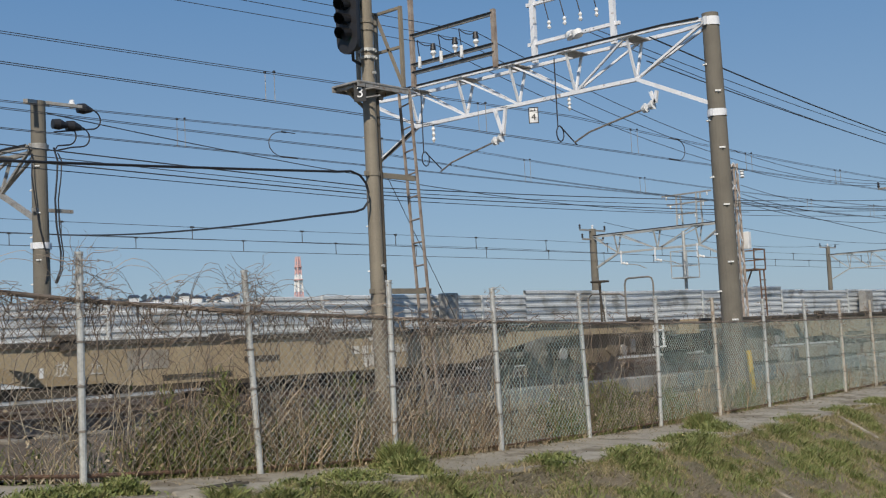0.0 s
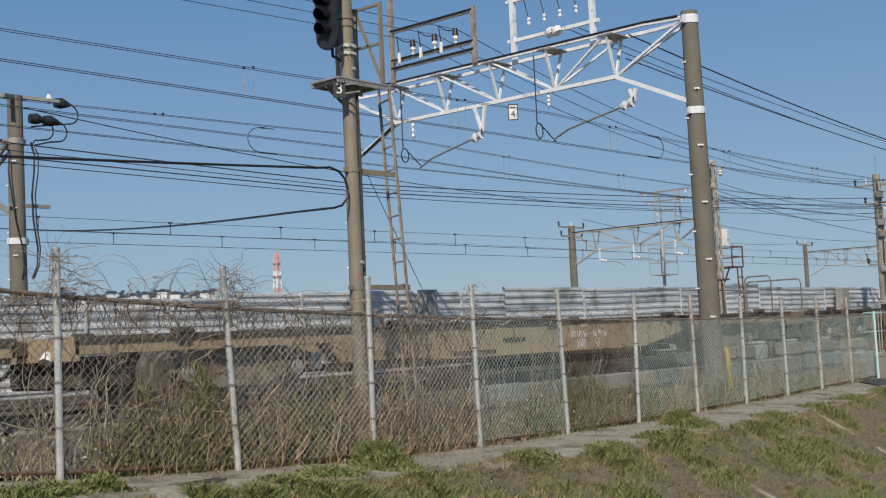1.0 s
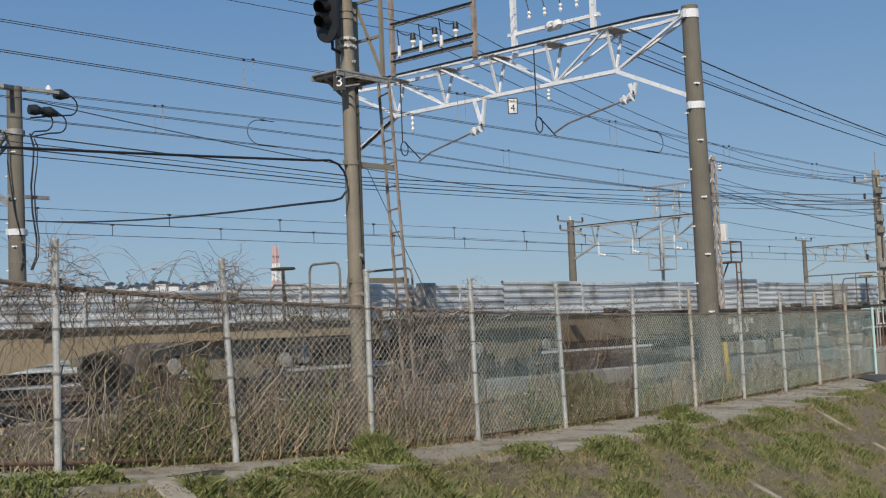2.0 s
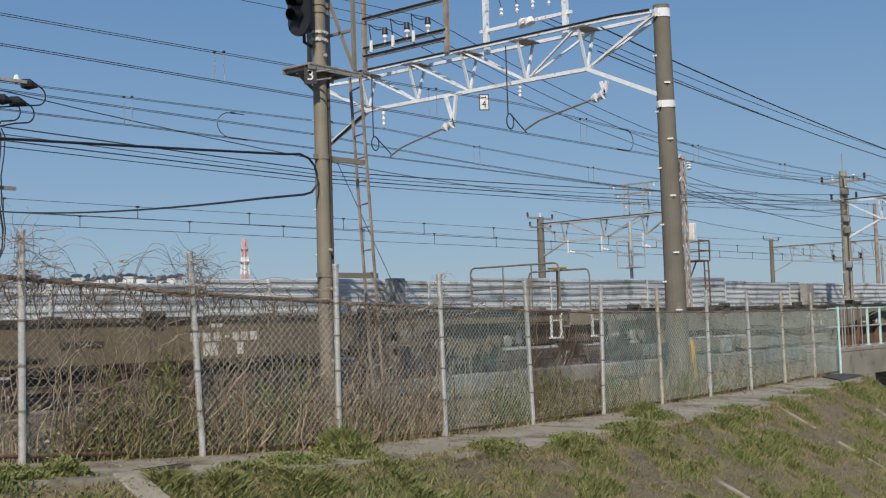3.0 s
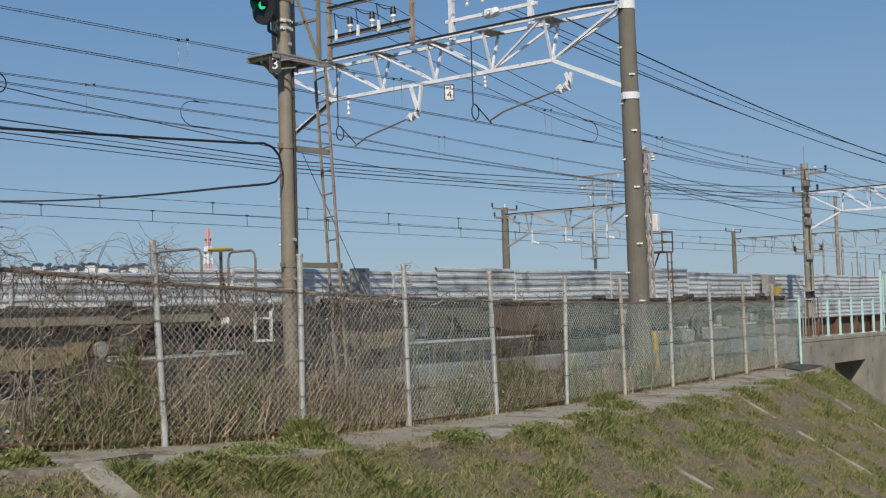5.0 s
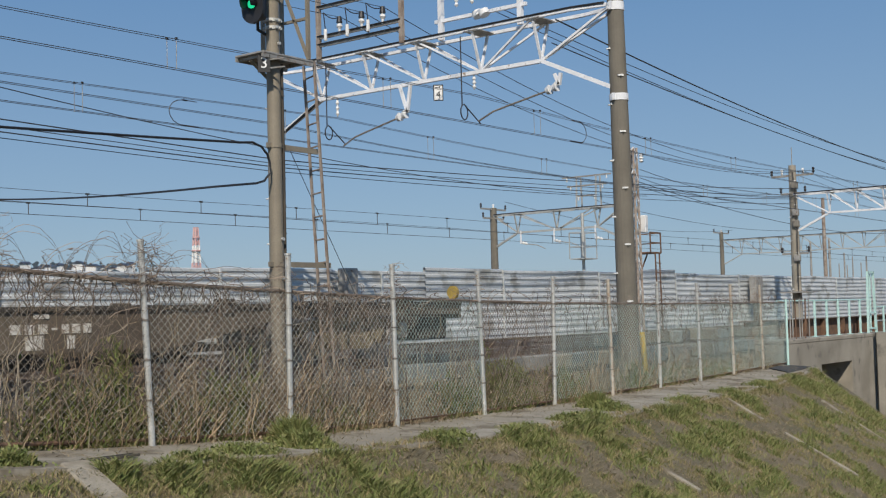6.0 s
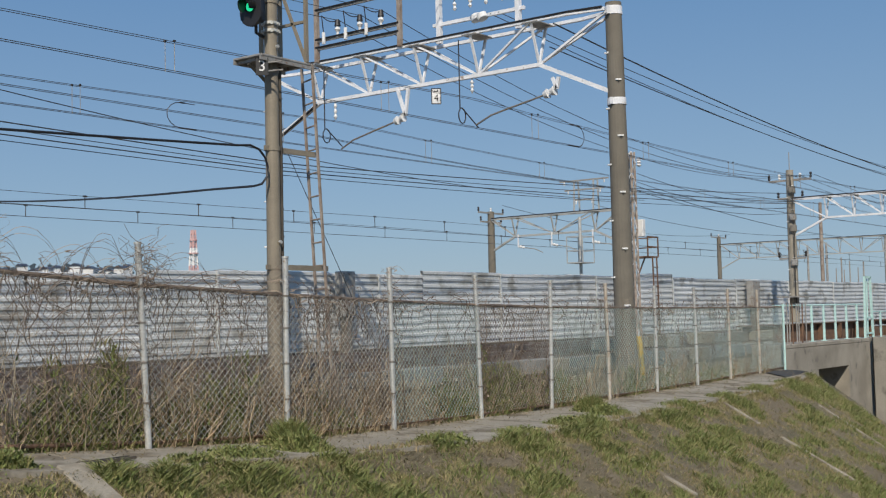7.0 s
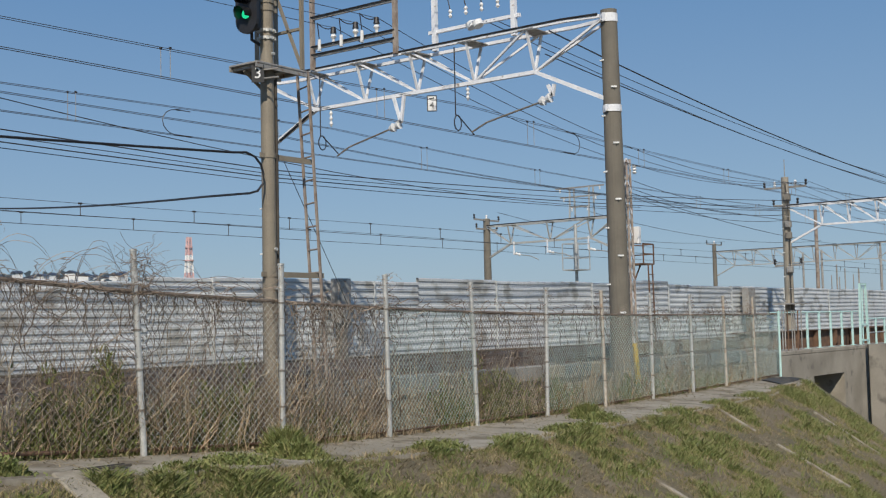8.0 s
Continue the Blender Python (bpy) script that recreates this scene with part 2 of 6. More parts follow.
def pipe(bm, pts, r, n=6):
    """A round tube along points."""
    pts = [Vector(p) for p in pts]
    rings = []
    up = Vector((0.12, 0.31, 0.94)).normalized()
    for i, p in enumerate(pts):
        d = (pts[min(i + 1, len(pts) - 1)] - pts[max(i - 1, 0)]).normalized()
        s = d.cross(up)
        if s.length < 0.05:
            s = d.cross(Vector((1, 0, 0)))
        s.normalize()
        t = s.cross(d)
        rings.append([bm.verts.new(p + r * (math.cos(k * math.tau / n) * s + math.sin(k * math.tau / n) * t)) for k in range(n)])
    for a, b in zip(rings, rings[1:]):
        for k in range(n):
            bm.faces.new((a[k], a[(k + 1) % n], b[(k + 1) % n], b[k]))
    bm.faces.new(rings[0][::-1])
    bm.faces.new(rings[-1])
    return bm


def sagged(a, b, sag, n=14):
    a, b = Vector(a), Vector(b)
    return [a.lerp(b, i / n) - Vector((0, 0, 4 * sag * (i / n) * (1 - i / n))) for i in range(n + 1)]


def B():
    return bmesh.new()


def raw(name, verts, faces, mat, parent=None, label=""):
    me = bpy.data.meshes.new(name)
    me.from_pydata(verts, [], faces)
    me.materials.append(mat)
    ob = new(name, me)
    if parent:
        ob.parent = parent
    if label:
        ob["label"] = label
    return ob


# ---- plan ----
def fence_y(x):
    return 8.58 + 0.127 * max(0.0, x - 8.8)


def fence_z(x):
    return -0.62 + 0.42 * math.exp(-(max(x, 1.0) - 5.14) / 5.0)


def strip(x):
    """Width of the concrete path before the fence; it narrows towards the bridge."""
    return 1.35 - 0.6 * min(max((x - 21.5) / 5.5, 0.0), 1.0) - 0.3 * min(max((11.5 - x) / 3.0, 0.0), 1.0)


def bank_fall(x):
    return 0.50 + 0.2 * min(max((x - 16) / 11, 0.0), 1.0)


def smooth01(u):
    u = min(max(u, 0.0), 1.0)
    return u * u * (3 - 2 * u)


def ground_z(x, y):
    xf = min(max(x, -30.0), 40.0)
    yf, zf = fence_y(min(xf, 27.0)), fence_z(xf)
    bed = -0.6
    if y >= yf + 0.2:
        u = smooth01((y - yf - 0.2) / 1.9)
        z = zf * (1 - u) + bed * u
    elif y >= yf - strip(xf):
        z = zf - 0.03 - 0.05 * (yf - y)
    else:
        d = yf - strip(xf) - y
        z = max(zf - 0.09 - bank_fall(x) * d, -3.2)
        u = smooth01((3.0 - y) / 2.6)
        z = z * (1 - u) + u * -0.78
        z += 0.04 * noise.noise((x * 0.8, y * 0.8, 0.3)) * min(1.0, d)
    # the channel that passes under the bridge
    if x > 26.7 and y < 11.9:
        depth = smooth01((x - 26.7) / 0.6) * (1 - smooth01((x - 38.0) / 2.0))
        z = z * (1 - depth) + min(z, -3.2) * depth
    return z


def axis_steps(dense, far):
    lo, hi, step = dense
    mid = [lo + i * step for i in range(int((hi - lo) / step) + 1)]
    out = [lo - d for d in far[::-1]] + mid + [hi + d for d in far]
    return out


def build_ground():
    xs = axis_steps((-6, 40, 0.3), (1, 3, 8, 20, 60, 200, 800, 2500))
    ys = axis_steps((-4, 24, 0.25), (1, 3, 8, 20, 60, 200, 800, 2500))
    verts = [(x, y, ground_z(x, y)) for y in ys for x in xs]
    w = len(xs)
    faces = [(j * w + i, j * w + i + 1, (j + 1) * w + i + 1, (j + 1) * w + i) for j in range(len(ys) - 1) for i in range(w - 1)]
    ob = raw("ground", verts, faces, M_GROUND)
    for p in ob.data.polygons:
        p.use_smooth = True
    tagged(ob, "weedy earth bank beside a railway yard", "ground", kind="structure")


build_ground()

POST_X = [1.1, 3.1, 5.14, 6.89, 8.59, 10.48, 12.51, 14.56, 16.66, 18.74, 20.85, 22.88, 24.97]
LEANS = [0, 0, 0.2, -2.6, 0.3, -0.6, -1.3, 1.6, 0.2, 0.3, 0.4, 0.8, -1.2]
END_X = 27.0


# ---- concrete path before the fence ----
def build_path():
    root = thing("pavement", "grey concrete path along the foot of the fence", "path", kind="structure")
    x = -6.0
    k = 0
    while x < 26.8:
        x2 = min(x + 1.98, 27.0)
        verts, faces = [], []
        n = 4
        for i in range(n + 1):
            xx = x + 0.006 + (x2 - x - 0.012) * i / n
            zf, yf = fence_z(xx), fence_y(xx)
            for dy, dz in ((0.08, 0.0), (-strip(xx), -0.055), (-strip(xx) - 0.02, -0.2), (0.08, -0.16)):
                verts.append((xx, yf + dy, zf + dz + 0.004 * math.sin(k * 2.3)))
        for i in range(n):
            a, b = i * 4, i * 4 + 4
            for q in range(4):
                faces.append((a + q, a + (q + 1) % 4, b + (q + 1) % 4, b + q))
        faces += [(3, 2, 1, 0), (n * 4, n * 4 + 1, n * 4 + 2, n * 4 + 3)]
        raw("slab", verts, faces, M_PATH, root)
        x = x2
        k += 1
    # beams of concrete that run down the bank, and the steep edge beside the bridge
    for x0, start, length, w in ((15.3, -0.1, 1.25, 0.10), (18.1, 0.05, 0.6, 0.08), (18.1, 1.0, 1.1, 0.07), (12.83, 0.75, 0.7, 0.07), (22.6, 0.6, 1.2, 0.06), (5.4, -0.1, 1.3, 0.24)):
        bm = B()
        yf, z0 = fence_y(x0) - strip(x0) - start, fence_z(x0) - 0.08 - bank_fall(x0) * start
        a, b = Vector((x0, yf, z0)), Vector((x0, yf - length, z0 - bank_fall(x0) * length))
        box(bm, (a + b) / 2 - Vector((0, 0, 0.02)), (w, (b - a).length, 0.08), (b - a).to_track_quat("Y", "Z").to_matrix(), bevel=0.01)
        part("edging", bm, M_PATH, root)
    bm = B()
    a, b = Vector((26.9, 10.7, -0.74)), Vector((26.95, 7.6, -2.74))
    box(bm, (a + b) / 2, (0.36, (b - a).length, 0.25), (b - a).to_track_quat("Y", "Z").to_matrix(), bevel=0.02)
    part("edging", bm, M_CONCRETE, root)


build_path()


def build_drain():
    # a black rubber mat that lies over the path by the end post
    corners = ((25.2, -0.06), (26.9, -0.06), (26.6, -0.62), (24.3, -0.74))
    n = 8
    verts, faces = [], []
    for j in range(n + 1):
        for i in range(n + 1):
            u, v = i / n, j / n
            x = (corners[0][0] * (1 - u) + corners[1][0] * u) * (1 - v) + (corners[3][0] * (1 - u) + corners[2][0] * u) * v
            d = (corners[0][1] * (1 - u) + corners[1][1] * u) * (1 - v) + (corners[3][1] * (1 - u) + corners[2][1] * u) * v
            z = fence_z(x) + 0.055 * d / strip(x) + 0.014 + 0.012 * math.sin(5 * u + 3 * v)
            verts.append((x, fence_y(x) + d, z))
    w = n + 1
    low = len(verts)
    verts += [(x, y, z - 0.012) for x, y, z in verts]
    for j in range(n):
        for i in range(n):
            a = j * w + i
            faces += [(a, a + w, a + w + 1, a + 1), (low + a, low + a + 1, low + a + w + 1, low + a + w)]
    ring = list(range(n)) + [i * w + n for i in range(n)] + [n * w + n - i for i in range(n)] + [(n - i) * w for i in range(n)]
    for a, b in zip(ring, ring[1:] + ring[:1]):
        faces.append((a, b, low + b, low + a))
    tagged(raw("rubber_mat", verts, faces, M_MAT), "dark rubber mat lying on the concrete path", "mat")
    root = thing("drain_cover", "narrow rusty drain slot in the concrete path", "drain cover", at=(5.95, fence_y(5.95) - 0.68, fence_z(5.95) - 0.033))
    bm = B()
    for s in (-1, 1):
        box(bm, (0, s * 0.045, 0.008), (0.46, 0.02, 0.02))
    part("frame", bm, M_DARK, root)
    bm = B()
    box(bm, (0, 0, 0.004), (0.44, 0.07, 0.014))
    part("grate", bm, M_DARK, root)


build_drain()


# ---- chain link fence ----
def build_fence():
    root = thing("fence", "galvanised chain link fence overgrown with dry vines", "fence")
    posts = POST_X
    for i, x in enumerate(posts):
        y, z = fence_y(x), fence_z(x)
        bm = B()
        rod(bm, (0, 0, -0.1), (0, 0, 1.79), 0.03, n=10)
        rod(bm, (0, 0, 1.79), (0, 0, 1.81), 0.036, n=10)
        lean = radians(LEANS[i])
        ob = part("post", bm, M_POSTRUST if i in (8, 11, 12) else M_GALV, root, "rust stained post" if i in (8, 11, 12) else "")
        ob.location = (x, y, z)
        ob.rotation_euler = (RNG.uniform(-0.015, 0.015), lean, 0)
        for h in (0.4, 0.75, 1.1, 1.42):
            bm = B()
            rod(bm, (0, 0, h - 0.009), (0, 0, h + 0.009), 0.036, n=10)
            box(bm, (0, 0.045, h), (0.02, 0.05, 0.016))
            part("clamp", bm, M_CLAMP, ob)
    ends = posts + [END_X]
    for i, (xa, xb) in enumerate(zip(ends, ends[1:])):
        a = Vector((xa, fence_y(xa), fence_z(xa)))
        b = Vector((xb, fence_y(xb), fence_z(xb)))
        # top and bottom rails
        for name, h, r, mat in (("top_rail", 1.43, 0.02, M_RAILRUST), ("bottom_rail", 0.05, 0.018, M_RUST)):
            bm = B()
            rod(bm, a + Vector((0, 0.04, h)), b + Vector((0, 0.04, h)), r, n=8)
            part(name, bm, mat, root)
        # woven mesh: two sets of slanting wires
        length, lo, hi, pitch = (b - a).length, 0.06, 1.42, 0.074
        ux = (b - a) / length
        up = Vector((0, 0, 1))
        side = ux.cross(up).normalized()
        rise = hi - lo
        verts, faces = [], []
        slope = 0.98
        run = rise / slope
        for sgn in (1, -1):
            s = -run
            while s < length + run:
                s0, s1 = (s, s + run) if sgn > 0 else (s + run, s)
                p, q = [s0, lo], [s1, hi]
                for e, o in ((p, q), (q, p)):
                    if e[0] < 0 or e[0] > length:
                        lim = 0 if e[0] < 0 else length
                        if abs(o[0] - e[0]) > 1e-6:
                            f = (lim - e[0]) / (o[0] - e[0])
                            e[1] += f * (o[1] - e[1])
                            e[0] = lim
                s += pitch
                if not (lo - 1e-3 <= p[1] <= hi + 1e-3 and lo - 1e-3 <= q[1] <= hi + 1e-3) or abs(p[1] - q[1]) < 0.02:
                    continue
                P = a + ux * p[0] + up * p[1] + side * 0.003 * sgn
                Q = a + ux * q[0] + up * q[1] + side * 0.003 * sgn
                w = 0.0018 if i < 3 else 0.0022
                t = (Q - P).normalized().cross(side) * w
                n2 = side * w
                o = len(verts)
                for e in (P, Q):
                    verts += [e + t * math.cos(k * math.tau / 6) + n2 * math.sin(k * math.tau / 6) for k in range(6)]
                faces += [(o + k, o + (k + 1) % 6, o + 6 + (k + 1) % 6, o + 6 + k) for k in range(6)]
        mesh = raw("mesh_panel", verts, faces, M_GREENMESH if i >= 7 or i == 5 else (M_WIREMESH if 3 <= i <= 4 else M_WIRERUST), root, "green coated chain link" if i >= 7 or i == 5 else "")
        for poly in mesh.data.polygons:
            poly.use_smooth = True
        tagged(mesh, kind="stuff")


build_fence()


def build_end_post():
    root = thing("gate_post", "mint green fence end post with slim bars", "fence")
    x, y, z = END_X, fence_y(END_X), fence_z(END_X)
    bm = B()
    rod(bm, (x, y, z - 0.1), (x, y, z + 1.5), 0.03, n=8)
    part("post", bm, M_MINT, root)


build_end_post()


# ---- bridge with railing over the channel ----
BX0, BX1, BY = 27.15, 35.5, 10.95


def build_bridge():
    root = thing("bridge_abutment", "stained concrete culvert wall with a low opening", "culvert", kind="structure")
    top, low, oz0, oz1, ox0, ox1 = -0.16, -3.3, -2.6, -0.72, 29.25, 31.4
    bm = B()
    box(bm, ((BX0 + ox0) / 2, BY + 0.4, (top + low) / 2), (ox0 - BX0, 0.8, top - low))
    box(bm, ((ox1 + 33.1) / 2, BY + 0.4, (top + low) / 2), (33.1 - ox1, 0.8, top - low))
    box(bm, ((ox0 + ox1) / 2, BY + 0.4, (top + oz1) / 2), (ox1 - ox0, 0.8, top - oz1))
    box(bm, ((ox0 + ox1) / 2, BY + 0.4, (oz0 + low) / 2), (ox1 - ox0, 0.8, oz0 - low))
    part("wall", bm, M_CONCRETE, root)
    bm = B()
    box(bm, ((ox0 + ox1) / 2 + 1.2, BY + 3.0, (oz1 + oz0) / 2), (0.4, 4.4, oz1 - oz0))
    part("culvert_side", bm, M_CONCRETE, root)
    bm = B()
    box(bm, ((ox0 + ox1) / 2, BY + 5.3, -1.8), (4.5, 0.3, 2.4))
    part("culvert_back", bm, M_CONCRETE_DARK, root)
    bm = B()
    box(bm, ((BX0 + 33.1) / 2, BY + 0.4, top + 0.05), (33.1 - BX0, 0.82, 0.1), bevel=0.015)
    part("coping", bm, M_CONCRETE, root)
    bm = B()
    a, b = Vector((33.15, BY, 0.0)), Vector((35.2, 6.0, -0.3))
    d = (b - a)
    box(bm, (a + b) / 2 + Vector((0.2, 0, -1.4)), (0.4, d.length, 3.0), Vector((d.x, d.y, 0)).to_track_quat("Y", "Z").to_matrix())
    part("wing_wall", bm, M_CONCRETE_DARK, root)
    bm = B()
    box(bm, (36.6, BY + 0.46, (top + 0.1 + low) / 2 - 0.02), (7.0, 0.66, top + 0.1 - low))
    part("parapet", bm, M_CONCRETE, root)
    girder = thing("bridge_girder", "rust brown steel bridge girder", "girder")
    bm = B()
    box(bm, (33.0, BY + 1.1, 0.1), (11.4, 0.03, 0.55))
    box(bm, (33.0, BY + 1.1, 0.38), (11.4, 0.3, 0.03))
    box(bm, (33.0, BY + 1.1, -0.18), (11.4, 0.3, 0.03))
    part("web", bm, M_RUST, girder)
    for i in range(8):
        bm = B()
        box(bm, (28.0 + i * 1.4, BY + 1.0, 0.1), (0.03, 0.16, 0.5))
        part("stiffener", bm, M_RUST, girder)


build_bridge()


def build_railing():
    root = thing("railing", "mint green steel railing on the bridge", "railing")
    z0, z1 = -0.06, 0.87
    xs = [29.72 + i * 0.83 for i in range(5)]
    for x in xs:
        bm = B()
        box(bm, (x, BY + 0.3, (z0 + z1) / 2), (0.07, 0.05, z1 - z0), bevel=0.008)
        part("post", bm, M_MINT, root)
        bm = B()
        box(bm, (x, BY + 0.3, z0 + 0.006), (0.14, 0.12, 0.012))
        part("foot_plate", bm, M_MINT, root)
    for h in (0.85, 0.42):
        bm = B()
        rod(bm, (27.3, BY + 0.3, h), (33.5, BY + 0.3, h), 0.018, n=8)
        part("rail", bm, M_GALV if h < 0.5 else M_MINT, root)
    far_xs = [35.0 + i * 0.78 for i in range(6)]
    for x in far_xs:
        bm = B()
        box(bm, (x, BY + 0.3, 0.26), (0.06, 0.05, 0.8), bevel=0.008)
        part("post", bm, M_MINT, root)
    for h in (0.64, 0.25):
        bm = B()
        rod(bm, (34.4, BY + 0.3, h), (far_xs[-1], BY + 0.3, h), 0.018, n=8)
        part("rail", bm, M_GALV if h < 0.5 else M_MINT, root)
    for i in range(8):
        bm = B()
        x = 27.4 + i * 0.2 + (0.06 if i % 3 == 1 else 0)
        rod(bm, (x, BY + 0.12, -0.1), (x + (0.05 if i % 4 == 2 else 0), BY + 0.12, 0.9), 0.016, n=6)
        part("baluster", bm, M_RUST if i % 3 == 0 else M_GREYSTEEL, root)
    frame_ = thing("tall_bracket", "tall mint green braced steel frame", "bracket")
    bm = B()
    x = 34.0
    for q in (-1, 1):
        angle_bar(bm, (x + q * 0.33, BY + 0.3, z0 - 0.02), (x + q * 0.22, BY + 0.3, 1.62), 0.06)
    angle_bar(bm, (x - 0.05, BY + 0.32, z0), (x + 0.03, BY + 0.32, 1.55), 0.03)
    angle_bar(bm, (x - 0.22, BY + 0.3, 1.6), (x + 0.22, BY + 0.3, 1.6), 0.06)
    for h in (0.05, 0.48):
        angle_bar(bm, (x - 0.3, BY + 0.3, h), (x + 0.3, BY + 0.3, h), 0.045)
    part("frame", bm, M_MINT, frame_)


build_railing()


# ---- tracks ----
TRACKS = (14.5, 18.3)


def build_track(yc):
    bed = thing("track_bed", "brown ballast bed of the railway track", "track bed", kind="structure")
    verts, faces = [], []
    xs = [-60 + i * 2.0 for i in range(161)]
    prof = [(-2.5, -0.58), (-1.5, -0.18), (1.5, -0.18), (2.5, -0.58)]
    for x in xs:
        for dy, z in prof:
            verts.append((x, yc + dy, z + RNG.uniform(-0.02, 0.02)))
    for i in range(len(xs) - 1):
        for q in range(3):
            faces.append((i * 4 + q, i * 4 + 4 + q, i * 4 + 5 + q, i * 4 + q + 1))
    raw("ballast", verts, faces, M_BALLAST, bed)
    sleeper = B()
    box(sleeper, (0, 0, 0), (0.24, 2.1, 0.12), bevel=0.015)
    first = part("sleeper", sleeper, M_CONCRETE_DARK, bed)
    first.location = (-6, yc, -0.2)
    for i in range(1, 110):
        share("sleeper", first.data, bed, (-6 + i * 0.6, yc, -0.2))
    for s in (-1, 1):
        bm = B()
        y = yc + s * 0.565
        box(bm, (100, y, -0.02), (320, 0.065, 0.04))
        box(bm, (100, y, -0.08), (320, 0.016, 0.1))
        box(bm, (100, y, -0.135), (320, 0.12, 0.02))
        part("rail", bm, M_RAIL, bed)


for yc in TRACKS:
    build_track(yc)


def build_retaining():
    """Old block wall between the fence and the near track: three uneven courses on a footing."""
    root = thing("retaining_wall", "low wall of old grey concrete blocks behind the fence", "wall", kind="structure")
    rnd = random.Random(41)
    bm = B()
    box(bm, (21.0, 12.06, -0.42), (15.4, 0.12, 0.5))
    part("core", bm, M_CONCRETE_DARK, root, "dark weathered wall core")
    for row, (z, h, x0) in enumerate(((-0.49, 0.24, 13.4), (-0.15, 0.27, 13.2), (0.16, 0.24, 20.2))):
        x = x0
        while x < 28.2:
            w = rnd.uniform(0.45, 1.15)
            if rnd.random() < (0.92 if row == 1 else 0.8):
                bm = B()
                box(bm, (0, 0, 0), (w - rnd.uniform(0.03, 0.09), 0.2, h * rnd.uniform(0.82, 1.08)), bevel=0.022)
                for v in bm.verts:
                    v.co.x += rnd.uniform(-0.02, 0.02)
                    v.co.z += rnd.uniform(-0.018, 0.018)
                ob = part("block", bm, M_BLOCKS, root)
                ob.location = (x + w / 2, 11.93 + rnd.uniform(-0.03, 0.02) - (0.1 if row == 1 else 0), z + rnd.uniform(-0.012, 0.012))
                ob.rotation_euler = (0, rnd.uniform(-0.012, 0.012), rnd.uniform(-0.03, 0.03))
            x += w


build_retaining()


def build_verge():
    verts, faces = [], []
    n = 70
    rows = (0.12, 0.5, 1.0, 1.5, 2.0, 2.5, 3.0)
    for i in range(n + 1):
        x = 2.0 + 24.8 * i / n
        for d in rows:
            y = fence_y(x) + d
            verts.append((x, y, max(ground_z(x, y), ground_z(x - 0.3, y), ground_z(x + 0.3, y)) + 0.012))
    w = len(rows)
    for i in range(n):
        for k in range(w - 1):
            faces.append((i * w + k, (i + 1) * w + k, (i + 1) * w + k + 1, i * w + k + 1))
    # sheet over the ground that paints the shade behind the fence
    ob = raw("verge", verts, faces, M_SHADESOIL)
    for p in ob.data.polygons:
        p.use_smooth = True
    tagged(ob, "soil with leaf litter behind the fence, darkened as weed shade", "soil", kind="structure")


build_verge()


# ---- corrugated barrier beyond the tracks ----
WALL_Y = 22.3


def build_barrier():
    root = thing("wall_barrier", "pale grey corrugated steel barrier beyond the tracks", "wall", kind="structure")
    x = -8.0
    k = 0
    while x < 200:
        w = 2.0
        k += 1
        top = (1.9 if x < 17 else 2.03) + 0.02 * math.sin(k * 1.7) + (0.1 if x > 26 else 0) + (0.14 if 38 < x < 44 else 0)
        lo = -0.06
        ribs = 11
        verts, faces = [], []
        h = (top - lo) / ribs
        prof = []
        for i in range(ribs):
            z = lo + i * h
            prof += [(z, 0.0), (z + h * 0.42, 0.0), (z + h * 0.55, -0.034), (z + h * 0.88, -0.034)]
        prof.append((top, 0.0))
        for z, d in prof:
            verts += [(x + 0.005, WALL_Y + d, z), (x + w - 0.005, WALL_Y + d, z)]
        for z, d in prof[::-1]:
            verts += [(x + 0.005, WALL_Y + 0.06, z), (x + w - 0.005, WALL_Y + 0.06, z)]
        tot = len(verts) // 2
        for i in range(tot - 1):
            faces.append((2 * i, 2 * i + 1, 2 * i + 3, 2 * i + 2))
        raw("panel", verts, faces, M_BARRIER, root)
        if k % 3 == 0:
            bm = B()
            box(bm, (x, WALL_Y - 0.055, (top + lo) / 2), (0.06, 0.04, top - lo))
            part("upright", bm, M_BARRIER, root)
        x += w
    bm = B()
    box(bm, (96, WALL_Y - 0.02, lo - 0.24), (208, 0.3, 0.44))
    part("plinth", bm, M_BALLAST, root, "ballast shoulder under the barrier")


build_barrier()


def build_wall_boxes():
    for x, z, w, h in ((24.2, 1.45, 0.5, 1.2), (51.0, 1.45, 0.8, 1.2)):
        ob = thing("trackside_cabinet", "grey steel trackside cabinet by the barrier", "cabinet", at=(x, WALL_Y - 0.4, z - h / 2))
        bm = B()
        box(bm, (0, 0, h / 2), (w, 0.3, h), bevel=0.02)
        part("body", bm, M_GREYSTEEL, ob)
        bm = B()
        box(bm, (0, -0.16, h / 2), (w * 0.85, 0.02, h * 0.9), bevel=0.005)
        part("door", bm, M_GREYSTEEL, ob)
        bm = B()
        box(bm, (0, 0, (-0.6 - (z - h / 2)) / 2), (w * 0.5, 0.2, abs(-0.6 - (z - h / 2))))
        part("stand", bm, M_CONCRETE_DARK, ob)


build_wall_boxes()


